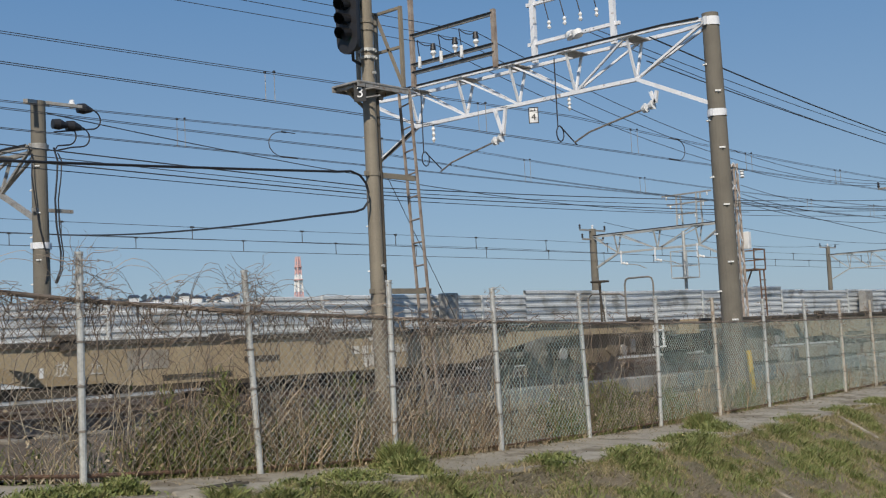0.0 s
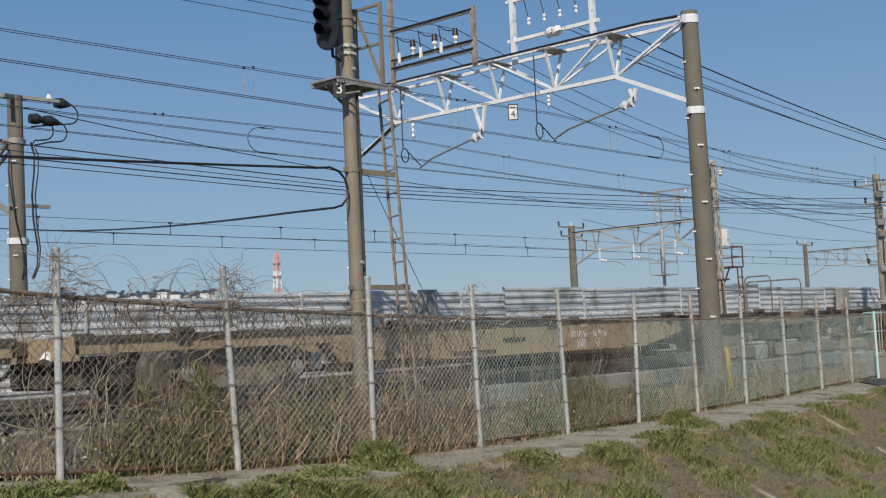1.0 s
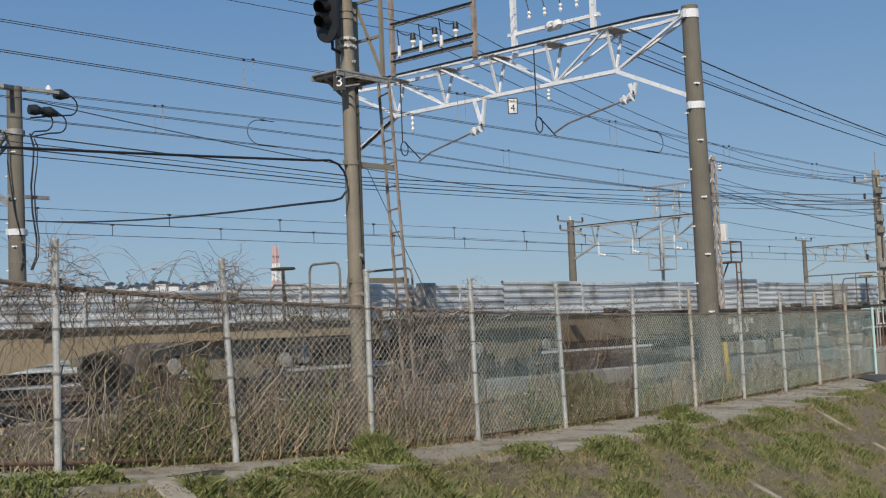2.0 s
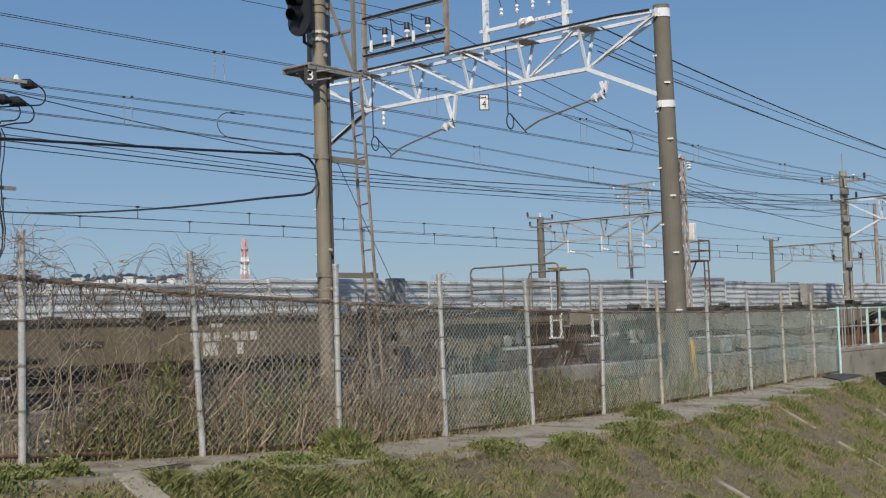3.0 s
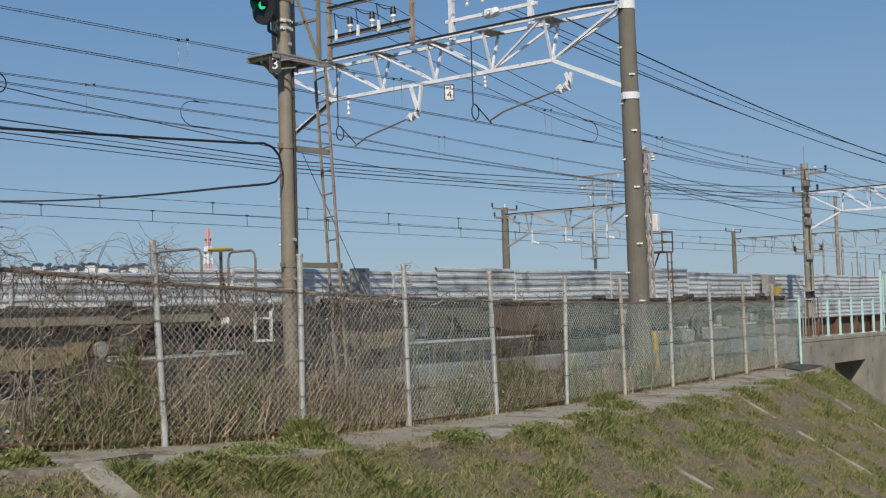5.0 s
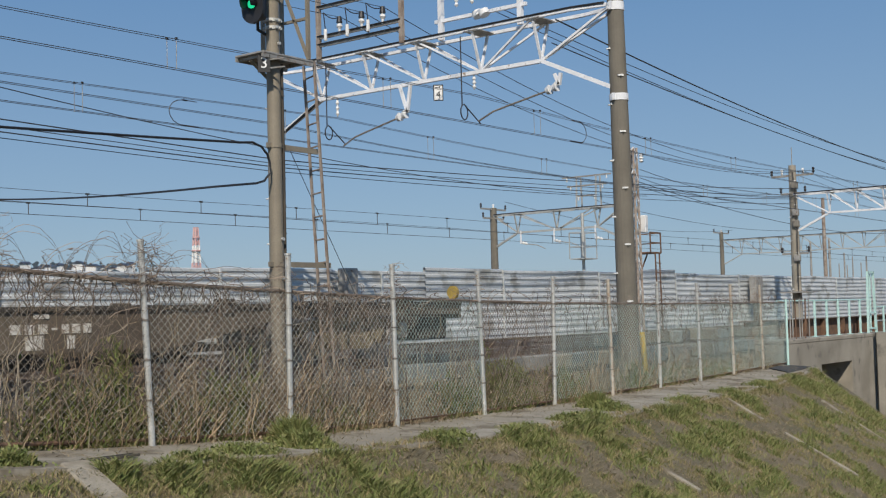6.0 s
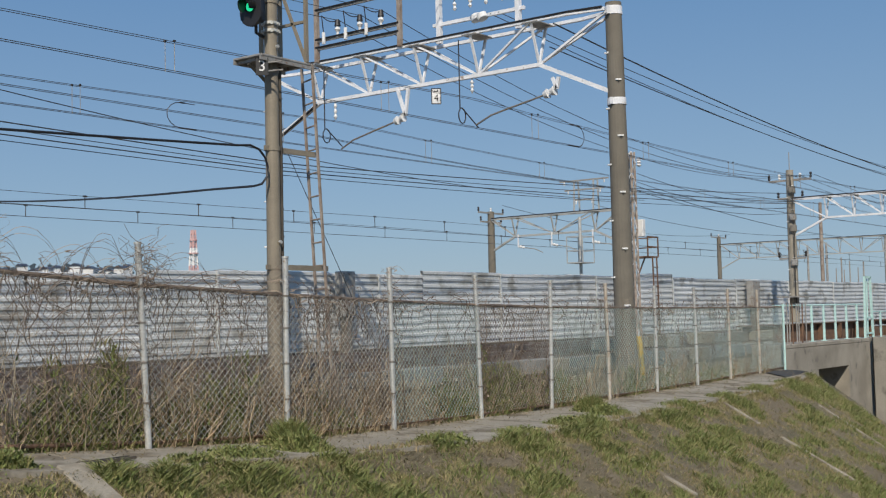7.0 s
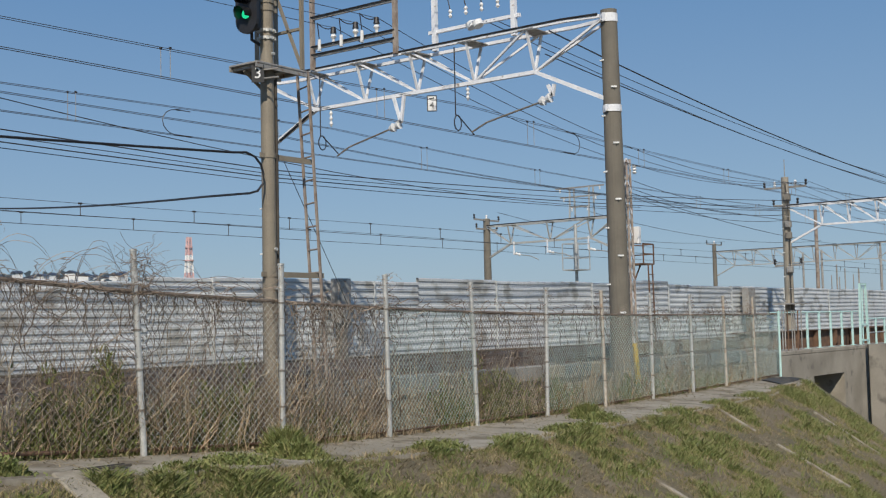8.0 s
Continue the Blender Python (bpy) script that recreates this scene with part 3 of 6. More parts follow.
# ---- gantries ----
def concrete_pole(x, y, z0, z1, r0, r1, label, lean=(0, 0), cap=False, steps=True, mat=None, steps_side=-1):
    root = thing("catenary_pole", label, "pole", at=(x, y, z0))
    bm = B()
    rod(bm, (0, 0, 0), (0, 0, z1 - z0), r0, r1, n=20)
    part("shaft", bm, mat or M_POLE, root, smooth=False)
    root.rotation_euler = (radians(lean[0]), radians(lean[1]), 0)
    if steps:
        for i in range(int((z1 - z0 - 1.6) / 0.53)):
            h = 1.5 + i * 0.53
            r = r0 + (r1 - r0) * h / (z1 - z0)
            side = 0.78 * math.pi if i % 2 else 1.25 * math.pi
            c, s_ = math.cos(side), math.sin(side)
            bm = B()
            rod(bm, (c * (r - 0.02), s_ * (r - 0.02), h), (c * (r + 0.05), s_ * (r + 0.05), h), 0.016, n=6)
            box(bm, (c * (r + 0.004), s_ * (r + 0.004), h + 0.005), (0.03, 0.11, 0.03), Matrix.Rotation(side, 3, "Z"))
            part("step_bolt", bm, M_SIGNWHITE, root)
    return root


def band(parent, z, r, h, mat):
    bm = B()
    rod(bm, (0, 0, z - h / 2), (0, 0, z + h / 2), r + 0.012, n=20)
    for s in (-1, 1):
        box(bm, (s * (r + 0.03), 0, z), (0.06, 0.05, h))
    part("clamp_band", bm, mat, parent, "white clamp band")


def v_truss(name_label, x, y0, y1, ztop, zbot, mat, bays, bar=0.05, half=0.28):
    """Beam of two top chords and one bottom chord across the tracks, with end braces down to the poles."""
    root = thing("gantry_beam", name_label, "gantry beam")
    lo, hi = y0 + 1.6, y1 - 1.55
    for s in (-1, 1):
        bm = B()
        angle_bar(bm, (x + s * half, y0 + 0.75, ztop), (x + s * half, y1 - 0.75, ztop), bar * 1.3)
        # both ends draw in to the clamps on the poles
        angle_bar(bm, (x + s * half, y0 + 0.76, ztop), (x + s * 0.15, y0 + 0.02, ztop), bar * 1.25)
        angle_bar(bm, (x + s * half, y1 - 0.76, ztop), (x + s * 0.15, y1 - 0.02, ztop), bar * 1.25)
        part("top_chord", bm, mat, root)
    # black rod added to draw the shadow line on the near top chord
    bm = B()
    pipe(bm, [(x - 0.2, y0 + 0.05, ztop + 0.035), (x - half - 0.035, y0 + 0.75, ztop + 0.035), (x - half - 0.035, y1 - 0.75, ztop + 0.035), (x - 0.2, y1 - 0.05, ztop + 0.035)], bar * 0.42, 8)
    part("cable", bm, M_BLACK, root, "black rod added as the shadow line of the top chord")
    bm = B()
    angle_bar(bm, (x, lo, zbot), (x, hi, zbot), bar * 1.5)
    part("bottom_chord", bm, mat, root)
    for ye, yn in ((y0, lo), (y1, hi)):
        bm = B()
        angle_bar(bm, (x, yn, zbot), (x, ye, zbot - 0.75), bar * 1.5)
        part("end_brace", bm, mat, root)
        for s in (-1, 1):
            bm = B()
            angle_bar(bm, (x, yn, zbot), (x + s * half * 0.4, ye, ztop - 0.05), bar * 0.9)
            part("end_diagonal", bm, mat, root)
    step = (hi - lo) / bays
    for i in range(bays + 1):
        y = lo + i * step
        for s in (-1, 1):
            bm = B()
            angle_bar(bm, (x, y, zbot), (x + s * half, y, ztop), bar * 0.9)
            part("strut", bm, mat, root)
            if i < bays:
                bm = B()
                up = i >= 1
                a, b = ((x, y, zbot), (x + s * half, y + step, ztop)) if up else ((x + s * half, y, ztop), (x, y + step, zbot))
                angle_bar(bm, a, b, bar * 0.8)
                part("diagonal", bm, mat, root)
        bm = B()
        angle_bar(bm, (x - half, y, ztop), (x + half, y, ztop), bar)
        box(bm, (x, y, ztop - 0.02), (half * 2.3, 0.36, 0.02))
        part("tie_plate", bm, M_GREYSTEEL, root)
    return root


GX = 20.0
near_pole = concrete_pole(GX + 0.15, 11.2, -0.6, 6.64, 0.205, 0.155, "weathered concrete catenary pole behind the fence", lean=(0.0, -0.7))
band(near_pole, 7.08, 0.157, 0.16, M_WHITE)
band(near_pole, 5.35, 0.17, 0.13, M_WHITE)
bm = B()
rod(bm, (-0.62, -0.68, 0.0), (-0.66, -0.64, 0.95), 0.05, n=12)
part("guard", bm, M_YELLOW, near_pole, "yellow plastic guy wire guard")
far_pole = concrete_pole(GX + 0.05, 20.35, -0.6, 6.7, 0.20, 0.15, "concrete catenary pole between track and barrier")
beam = v_truss("white painted steel gantry beam across two tracks", GX, 11.25, 20.3, 6.5, 5.68, M_WHITE, 4)


bm = B()
pipe(bm, [(GX - 0.12, 18.75, 5.62), (GX - 0.12, 19.4, 5.28), (GX - 0.14, 20.0, 4.96), (GX - 0.17, 20.12, 4.6), (GX - 0.17, 20.15, 3.0), (GX - 0.17, 20.16, 0.0)], 0.03, 8)
part("brace_cable", bm, M_BLACK, beam, "black cable strapped under the end brace")


def insulator(bm, p, length, r=0.055, n=4, axis=(0, 0, -1)):
    p, ax = Vector(p), Vector(axis).normalized()
    for i in range(n):
        a = p + ax * length * (i / n)
        rod(bm, a, a + ax * length / n * 0.55, r * 0.5, r, n=10)
        rod(bm, a + ax * length / n * 0.55, a + ax * length / n, r, r * 0.4, n=10)


def build_beam_top():
    """Racks over the beam with standing insulators, and the sign below it."""
    rack = thing("insulator_rack", "steel frame with white insulators on the gantry beam", "insulator rack")
    x = GX - 0.35
    for y, top in ((18.5, 8.9), (16.1, 7.75)):
        bm = B()
        angle_bar(bm, (x, y, 6.5), (x, y, top), 0.09)
        part("upright", bm, M_LADDER, rack)
    for h in (7.65, 6.98, 6.80):
        bm = B()
        angle_bar(bm, (x, 16.1, h), (x, 18.5, h), 0.06)
        part("crossbar", bm, M_GREYSTEEL, rack)
        # thin black rod added as the dark shadow edge of each bar
        bm = B()
        rod(bm, (x - 0.05, 16.1, h + 0.03), (x - 0.05, 18.5, h + 0.03), 0.018, n=6)
        part("cable", bm, M_BLACK, rack)
    for y in (16.6, 17.2, 17.85):
        bm = B()
        insulator(bm, (x - 0.02, y, 7.22), 0.14, 0.07, 1)
        rod(bm, (x - 0.02, y, 7.1), (x - 0.02, y, 6.98), 0.03, n=8)
        part("insulator", bm, M_PORCELAIN, rack)
        bm = B()
        rod(bm, (x - 0.02, y, 7.22), (x - 0.02, y, 7.36), 0.07, 0.05, n=10)
        part("insulator_cap", bm, M_BLACK, rack)
        bm = B()
        rod(bm, (x - 0.1, y + 0.35, 7.12), (x - 0.1, y + 0.35, 6.86), 0.036, 0.042, n=10)
        part("arrester", bm, M_PORCELAIN, rack)
        bm = B()
        pipe(bm, sagged((x - 0.1, y + 0.35, 7.12), (x - 0.1, y + 0.4, 7.5), 0.0, 4) + sagged((x - 0.1, y + 0.4, 7.5), (x, y, 7.36), 0.08, 6), 0.012, 5)
        part("lead", bm, M_BLACK, rack)
    rack2 = thing("insulator_rack", "white steel frame with disc insulators on the gantry beam", "insulator rack")
    x = GX + 0.05
    for y in (13.35, 15.35):
        bm = B()
        angle_bar(bm, (x, y, 6.5), (x, y, 8.6), 0.1)
        part("upright", bm, M_WHITE, rack2)
    for h in (6.9, 7.75):
        bm = B()
        angle_bar(bm, (x, 13.2, h), (x, 15.5, h), 0.07)
        part("crossbar", bm, M_WHITE, rack2)
    for y in (13.7, 14.1, 14.5, 14.9):
        bm = B()
        insulator(bm, (x - 0.05, y, 7.3), 0.18, 0.045, 2)
        part("insulator", bm, M_PORCELAIN, rack2)
        bm = B()
        pipe(bm, sagged((x - 0.05, y, 7.3), (x - 0.05, y + 0.1, 7.7), 0.0, 3), 0.012, 5)
        part("lead", bm, M_BLACK, rack2)
    bm = B()
    for dy in (0, 0.16):
        rod(bm, (x - 0.3, 14.0 + dy, 6.75), (x - 0.3, 14.0 + dy + 0.05, 6.85), 0.11, 0.11, n=14)
    part("disc_insulator", bm, M_PORCELAIN, rack2)


build_beam_top()


def text_mesh(body, size, mat, parent, m, name="numeral"):
    cu = bpy.data.curves.new(name, "FONT")
    cu.body, cu.size, cu.align_x, cu.align_y, cu.extrude = body, size, "CENTER", "CENTER", 0.003
    tmp = new(name, cu)
    me = bpy.data.meshes.new_from_object(tmp.evaluated_get(bpy.context.evaluated_depsgraph_get()))
    bpy.data.objects.remove(tmp)
    me.materials.clear()
    me.materials.append(mat)
    ob = new(name, me)
    ob.parent = parent
    ob.matrix_local = m
    return ob


def sign(x, y, z, w, h, text, plate, ink, label, face=50, bar=False):
    root = thing("sign", label, "sign", at=(x, y, z))
    root.rotation_euler = (0, 0, radians(face - 90))
    bm = B()
    box(bm, (0, 0, 0), (w, 0.015, h), bevel=0.003)
    part("plate", bm, plate, root)
    text_mesh(text, h * (0.62 if bar else 0.85), ink, root, pose(0, -0.012, -h * (0.14 if bar else 0), 90, 0, 0))
    if bar:
        bm = B()
        box(bm, (-w * 0.12, -0.011, h * 0.32), (w * 0.36, 0.004, h * 0.06))
        box(bm, (w * 0.16, -0.011, h * 0.35), (w * 0.1, 0.004, h * 0.14))
        part("marking", bm, ink, root)
        bm = B()
        for s, zz, ww, hh in ((0, h * 0.5, w * 1.04, 0.018), (0, -h * 0.5, w * 1.04, 0.018)):
            box(bm, (s, -0.004, zz), (ww, 0.02, hh))
        for s in (-1, 1):
            box(bm, (s * w * 0.5, -0.004, 0), (0.018, 0.02, h))
        part("border", bm, ink, root)
    return root


sign(GX - 0.1, 15.36, 5.37, 0.19, 0.32, "4", M_SIGNWHITE, M_SIGNBLACK, "white sign with black numeral 4 under the beam", 42, True)


def steady_arm(y_ins, z_ins, y_wire, z_wire, z_top):
    root = thing("steady_arm", "overhead wire steady arm with white insulators", "steady arm")
    x = GX - 0.1
    bm = B()
    for s in (-0.15, 0.15):
        angle_bar(bm, (x, y_ins + 0.05 + (s + 0.05) * min(1, (z_top - z_ins) * 2), z_top), (x, y_ins + 0.05, z_ins), 0.06)
    part("hanger", bm, M_WHITE, root)
    d = Vector((0, y_wire - y_ins, z_wire - z_ins)).normalized()
    bm = B()
    for i in range(2):
        c = Vector((x, y_ins, z_ins)) + d * (0.1 + i * 0.16)
        rod(bm, c, c + d * 0.09, 0.1, 0.07, n=12)
    part("insulator", bm, M_PORCELAIN, root)
    a = Vector((x, y_ins, z_ins)) + d * 0.35
    mid = a.lerp(Vector((x, y_wire, z_wire)), 0.55) + Vector((0, 0, 0.06))
    bm = B()
    pipe(bm, [a, mid, mid.lerp(Vector((x, y_wire, z_wire)), 0.5) + Vector((0, 0, 0.05)), (x, y_wire, z_wire + 0.02)], 0.019, 6)
    part("arm", bm, M_CLAMP, root)


for y, z in ((14.5, 5.35), (18.3, 5.25)):
    ob = thing("suspension_insulator", "white insulator string under the gantry beam", "insulator")
    bm = B()
    insulator(bm, (GX, y, 5.6), 5.6 - z, 0.042, 3)
    part("disc", bm, M_PORCELAIN, ob)
    bm = B()
    rod(bm, (GX, y, 5.7), (GX, y, z - 0.02), 0.014, n=6)
    part("pin", bm, M_GREYSTEEL, ob)
steady_arm(12.35, 5.13, 14.35, 4.63, 5.36)
steady_arm(16.15, 5.06, 18.05, 4.52, 5.66)


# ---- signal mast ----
ADDED_DISCS = []


def build_signal():
    root = thing("signal_mast", "tan painted steel signal mast with platform and ladder", "railway signal", at=(11.03, 11.2, -0.85))
    bm = B()
    rod(bm, (0, 0, 0), (0, 0, 8.2), 0.095, 0.085, n=18)
    part("shaft", bm, M_MAST, root, smooth=False)
    for z in (2.3, 3.83, 4.85, 5.75, 5.85):
        bm = B()
        rod(bm, (0, 0, z - 0.03), (0, 0, z + 0.03), 0.1, n=18)
        for s in (-1, 1):
            box(bm, (s * 0.125, -0.02, z), (0.07, 0.03, 0.06))
        part("clamp_band", bm, M_MAST, root)
    for z in (5.36, 5.46):
        bm = B()
        rod(bm, (0, 0, z - 0.022), (0, 0, z + 0.022), 0.104, n=18)
        for q in range(10):
            a = math.tau * q / 10
            box(bm, (0.112 * math.cos(a), 0.112 * math.sin(a), z), (0.022, 0.03, 0.03), Matrix.Rotation(a, 3, "Z"))
        part("clamp_band", bm, M_GALV, root, "bright studded clamp band")
    for z in (1.2, 2.62, 2.12, 5.15):
        bm = B()
        rod(bm, (0, -0.1, z), (0, -0.135, z), 0.022, n=8)
        part("stud", bm, M_GALV, root)
    bm = B()
    pipe(bm, [(0.1, -0.05, 0.0), (0.1, -0.05, 2.4), (0.105, -0.05, 3.8), (0.1, -0.05, 4.9)], 0.022, 8)
    part("conduit", bm, M_DARK, root, "dark cable conduit")
    for i in range(11):
        bm = B()
        rod(bm, (0.09, 0.0, 0.9 + i * 0.36), (0.16, -0.03, 0.9 + i * 0.36), 0.009, n=6)
        part("conduit_clip", bm, M_GREYSTEEL, root)
    # platform
    bm = B()
    box(bm, (0.09, 0.06, 4.98), (0.92, 0.52, 0.03), bevel=0.006)
    part("platform", bm, M_GREYSTEEL, root)
    for y in (-0.18, 0.3):
        bm = B()
        box(bm, (0.09, y, 4.94), (0.92, 0.025, 0.05))
        part("platform_edge", bm, M_GREYSTEEL, root)
    for x in (-0.3, 0.15, 0.42):
        bm = B()
        box(bm, (x, 0.06, 4.945), (0.035, 0.46, 0.04))
        part("platform_joist", bm, M_GREYSTEEL, root)
    bm = B()
    pipe(bm, [(-0.3, 0.1, 4.92), (0.0, 0.1, 4.72), (0.3, 0.1, 4.92)], 0.03, 6)
    part("platform_bracket", bm, M_MAST, root)
    # guard frame on the platform
    for x, y in ((0.47, 0.3), (0.47, -0.18), (0.12, 0.3)):
        bm = B()
        angle_bar(bm, (x, y, 5.0), (x, y, 6.1), 0.045)
        part("guard_post", bm, M_MAST, root)
    bm = B()
    for z in (5.55, 6.08):
        angle_bar(bm, (0.47, -0.18, z), (0.47, 0.3, z), 0.035)
        angle_bar(bm, (0.12, 0.3, z), (0.47, 0.3, z), 0.035)
    angle_bar(bm, (0.47, -0.18, 5.0), (0.47, 0.3, 6.1), 0.035)
    part("guard_rail", bm, M_MAST, root)
    # ladder
    top, foot = Vector((0.66, 0.0, 5.0)), Vector((1.03, 0.05, 0.3))
    side = Vector((-0.38, -0.93, 0)).normalized() * 0.17
    for s in (-1, 1):
        bm = B()
        angle_bar(bm, top + s * side, foot + s * side, 0.03)
        part("ladder_rail", bm, M_LADDER, root)
    for i in range(15):
        c = top.lerp(foot, (i + 0.6) / 15.2)
        bm = B()
        rod(bm, c - side, c + side, 0.012, n=6)
        part("rung", bm, M_LADDER, root)
    for x, z, w in ((0.4, 3.82, 0.75), (0.5, 2.3, 0.95)):
        bm = B()
        box(bm, (x, -0.02, z), (w, 0.03, 0.07))
        part("ladder_bracket", bm, M_MAST, root)
    # signal head
    head = new("signal_head")
    head.parent, head.location = root, (-0.36, -0.05, 5.66)
    head["label"] = "black colour light signal head with hooded lenses"
    face = radians(8)
    head.rotation_euler = (0, 0, face)
    bm = B()
    outline = []
    w, lo, hi = 0.17, -0.14, 1.5
    for k in range(9):
        a = math.pi + math.pi * k / 8
        outline.append((w * math.cos(a), lo + w * math.sin(a)))
    for k in range(9):
        a = math.pi * k / 8
        outline.append((w * math.cos(a), hi + w * math.sin(a)))
    front = [bm.verts.new((-0.05, p[0], p[1])) for p in outline]
    back = [bm.verts.new((0.0, p[0], p[1])) for p in outline]
    bm.faces.new(front)
    bm.faces.new(back[::-1])
    for k in range(len(outline)):
        bm.faces.new((front[k], back[k], back[(k + 1) % len(outline)], front[(k + 1) % len(outline)]))
    bmesh.ops.recalc_face_normals(bm, faces=bm.faces[:])
    part("backboard", bm, M_BLACK, head)
    bm = B()
    box(bm, (0.07, 0, 0.65), (0.13, 0.22, 1.8), bevel=0.03)
    part("housing", bm, M_BLACK, head)
    for i, z in enumerate((-0.06, 0.13, 0.32, 0.51, 0.70, 0.89)):
        bm = B()
        n = 14
        a0, a1 = [], []
        for k in range(n + 1):
            a = math.pi * (-0.15 + 1.3 * k / n)
            a0.append(bm.verts.new((-0.05, 0.088 * math.cos(a), z + 0.088 * math.sin(a))))
            a1.append(bm.verts.new((-0.24 + 0.09 * (1 - math.sin(a)) * 0.5, 0.082 * math.cos(a), z + 0.082 * math.sin(a) - 0.015)))
        for k in range(n):
            bm.faces.new((a0[k], a1[k], a1[k + 1], a0[k + 1]))
        bmesh.ops.solidify(bm, geom=bm.faces[:], thickness=0.006)
        part("hood", bm, M_BLACK, head)
        bm = B()
        rod(bm, (-0.052, 0, z), (-0.062, 0, z), 0.06, n=18)
        # a black disc is added to hide the glowing lens until it should light
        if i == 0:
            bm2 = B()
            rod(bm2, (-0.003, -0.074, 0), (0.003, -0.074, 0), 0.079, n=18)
            added_disc = part("shutter", bm2, M_BLACK, head, "black disc added to hide the green lens until it shows")
            added_disc.matrix_local = pose(-0.068, 0.074, z)
            ADDED_DISCS.append((added_disc, z))
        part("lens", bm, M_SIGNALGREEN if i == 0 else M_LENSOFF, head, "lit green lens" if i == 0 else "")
    bm = B()
    pipe(bm, [(0.06, 0.0, -0.25), (0.1, 0.03, -0.36), (0.36, 0.08, -0.38)], 0.022, 6)
    part("bracket", bm, M_BLACK, head)
    bm = B()
    angle_bar(bm, (0.1, 0, 0.4), (0.4, 0.1, 0.4), 0.05)
    part("mounting_arm", bm, M_BLACK, head)
    plate = sign(10.73, 11.06, 3.99, 0.16, 0.23, "3", M_SIGNBLACK, M_SIGNWHITE, "black sign with white numeral 3 on the mast", 46)
    bm = B()
    rod(bm, (0.06, 0.012, 0.05), (0.26, -0.1, 0.05), 0.012, n=6)
    rod(bm, (0.06, 0.012, -0.06), (0.26, -0.1, -0.06), 0.012, n=6)
    part("bracket", bm, M_GREYSTEEL, plate)


build_signal()


# ---- more poles and gantries down the line ----
def crossarm(parent, z, y_half, n=4, along="x"):
    bm = B()
    a, b = ((-y_half, 0, z), (y_half, 0, z)) if along == "x" else ((0, -y_half, z), (0, y_half, z))
    angle_bar(bm, a, b, 0.09)
    part("crossarm", bm, M_GREYSTEEL, parent)
    for i in range(n):
        t = -1 + 2 * i / (n - 1)
        p = (t * y_half, 0, z) if along == "x" else (0, t * y_half, z)
        bm = B()
        insulator(bm, (p[0], p[1], z + 0.3), 0.25, 0.07, 2)
        part("insulator", bm, M_PORCELAIN if i % 2 else M_BLACK, parent)


line_pole = concrete_pole(51.8, 20.35, -0.6, 6.9, 0.22, 0.16, "concrete line pole with crossarms and insulators", mat=M_CONCRETE)
crossarm(line_pole, 7.05, 0.95, 5, "y")
crossarm(line_pole, 6.25, 0.55, 3, "y")
crossarm(line_pole, 3.6, 0.6, 3, "y")
for i, z in enumerate((6.6, 5.4, 4.9, 3.4)):
    bm = B()
    box(bm, (-0.2, -0.16, z), (0.22, 0.26, 0.3), bevel=0.03)
    part("junction_box", bm, M_GREYSTEEL if i % 2 else M_CONCRETE_DARK, line_pole)
bm = B()
pipe(bm, [(-0.24, -0.1, 7.2), (-0.3, -0.2, 6.3), (-0.26, -0.22, 5.0), (-0.28, -0.2, 3.0), (-0.24, -0.16, 0.1)], 0.02, 6)
part("down_cable", bm, M_DARK, line_pole)
bm = B()
box(bm, (0, -0.1, 1.9), (1.3, 1.3, 0.06))
part("platform", bm, M_GREYSTEEL, line_pole)
bm = B()
rod(bm, (0, 0, 7.5), (0, 0, 8.3), 0.02, n=6)
part("rod", bm, M_GREYSTEEL, line_pole)
v_truss("white painted steel gantry beam further down the line", 51.8, 11.2, 20.3, 5.6, 4.7, M_WHITE, 5, bar=0.055)
concrete_pole(51.8, 11.2, -0.6, 6.7, 0.21, 0.16, "concrete catenary pole further down the line", steps=False)

gantry_pole = concrete_pole(56.4, 39.8, -0.6, 6.7, 0.24, 0.19, "far concrete pole of a yard gantry", steps=False)
crossarm(gantry_pole, 7.22, 1.2, 3, "x")
crossarm(gantry_pole, 6.7, 1.0, 3, "x")
v_truss("grey steel yard gantry beam in the distance", 56.4, 31.4, 39.7, 6.25, 5.2, M_GALV, 2, bar=0.07, half=0.35)
concrete_pole(56.4, 31.3, -0.6, 6.9, 0.24, 0.19, "far concrete pole of a yard gantry", steps=False)
yard_rack = thing("insulator_rack", "pale steel frame with crossbars on the yard gantry", "insulator rack")
for y in (32.9, 34.1):
    for dx in (-0.3, 0.3):
        bm = B()
        angle_bar(bm, (56.4 + dx, y, 6.25), (56.4 + dx * 0.7, y, 7.95), 0.07)
        part("upright", bm, M_GALV, yard_rack)
for z, w in ((7.95, 1.5), (7.45, 1.2), (6.9, 0.6)):
    bm = B()
    angle_bar(bm, (56.2, 33.5 - w, z), (56.2, 33.5 + w, z), 0.08)
    part("crossbar", bm, M_GREYSTEEL, yard_rack)
    for q in (-0.85, 0.8):
        bm = B()
        insulator(bm, (56.15, 33.5 + q * w, z - 0.04), 0.2, 0.05, 2)
        part("insulator", bm, M_PORCELAIN, yard_rack)
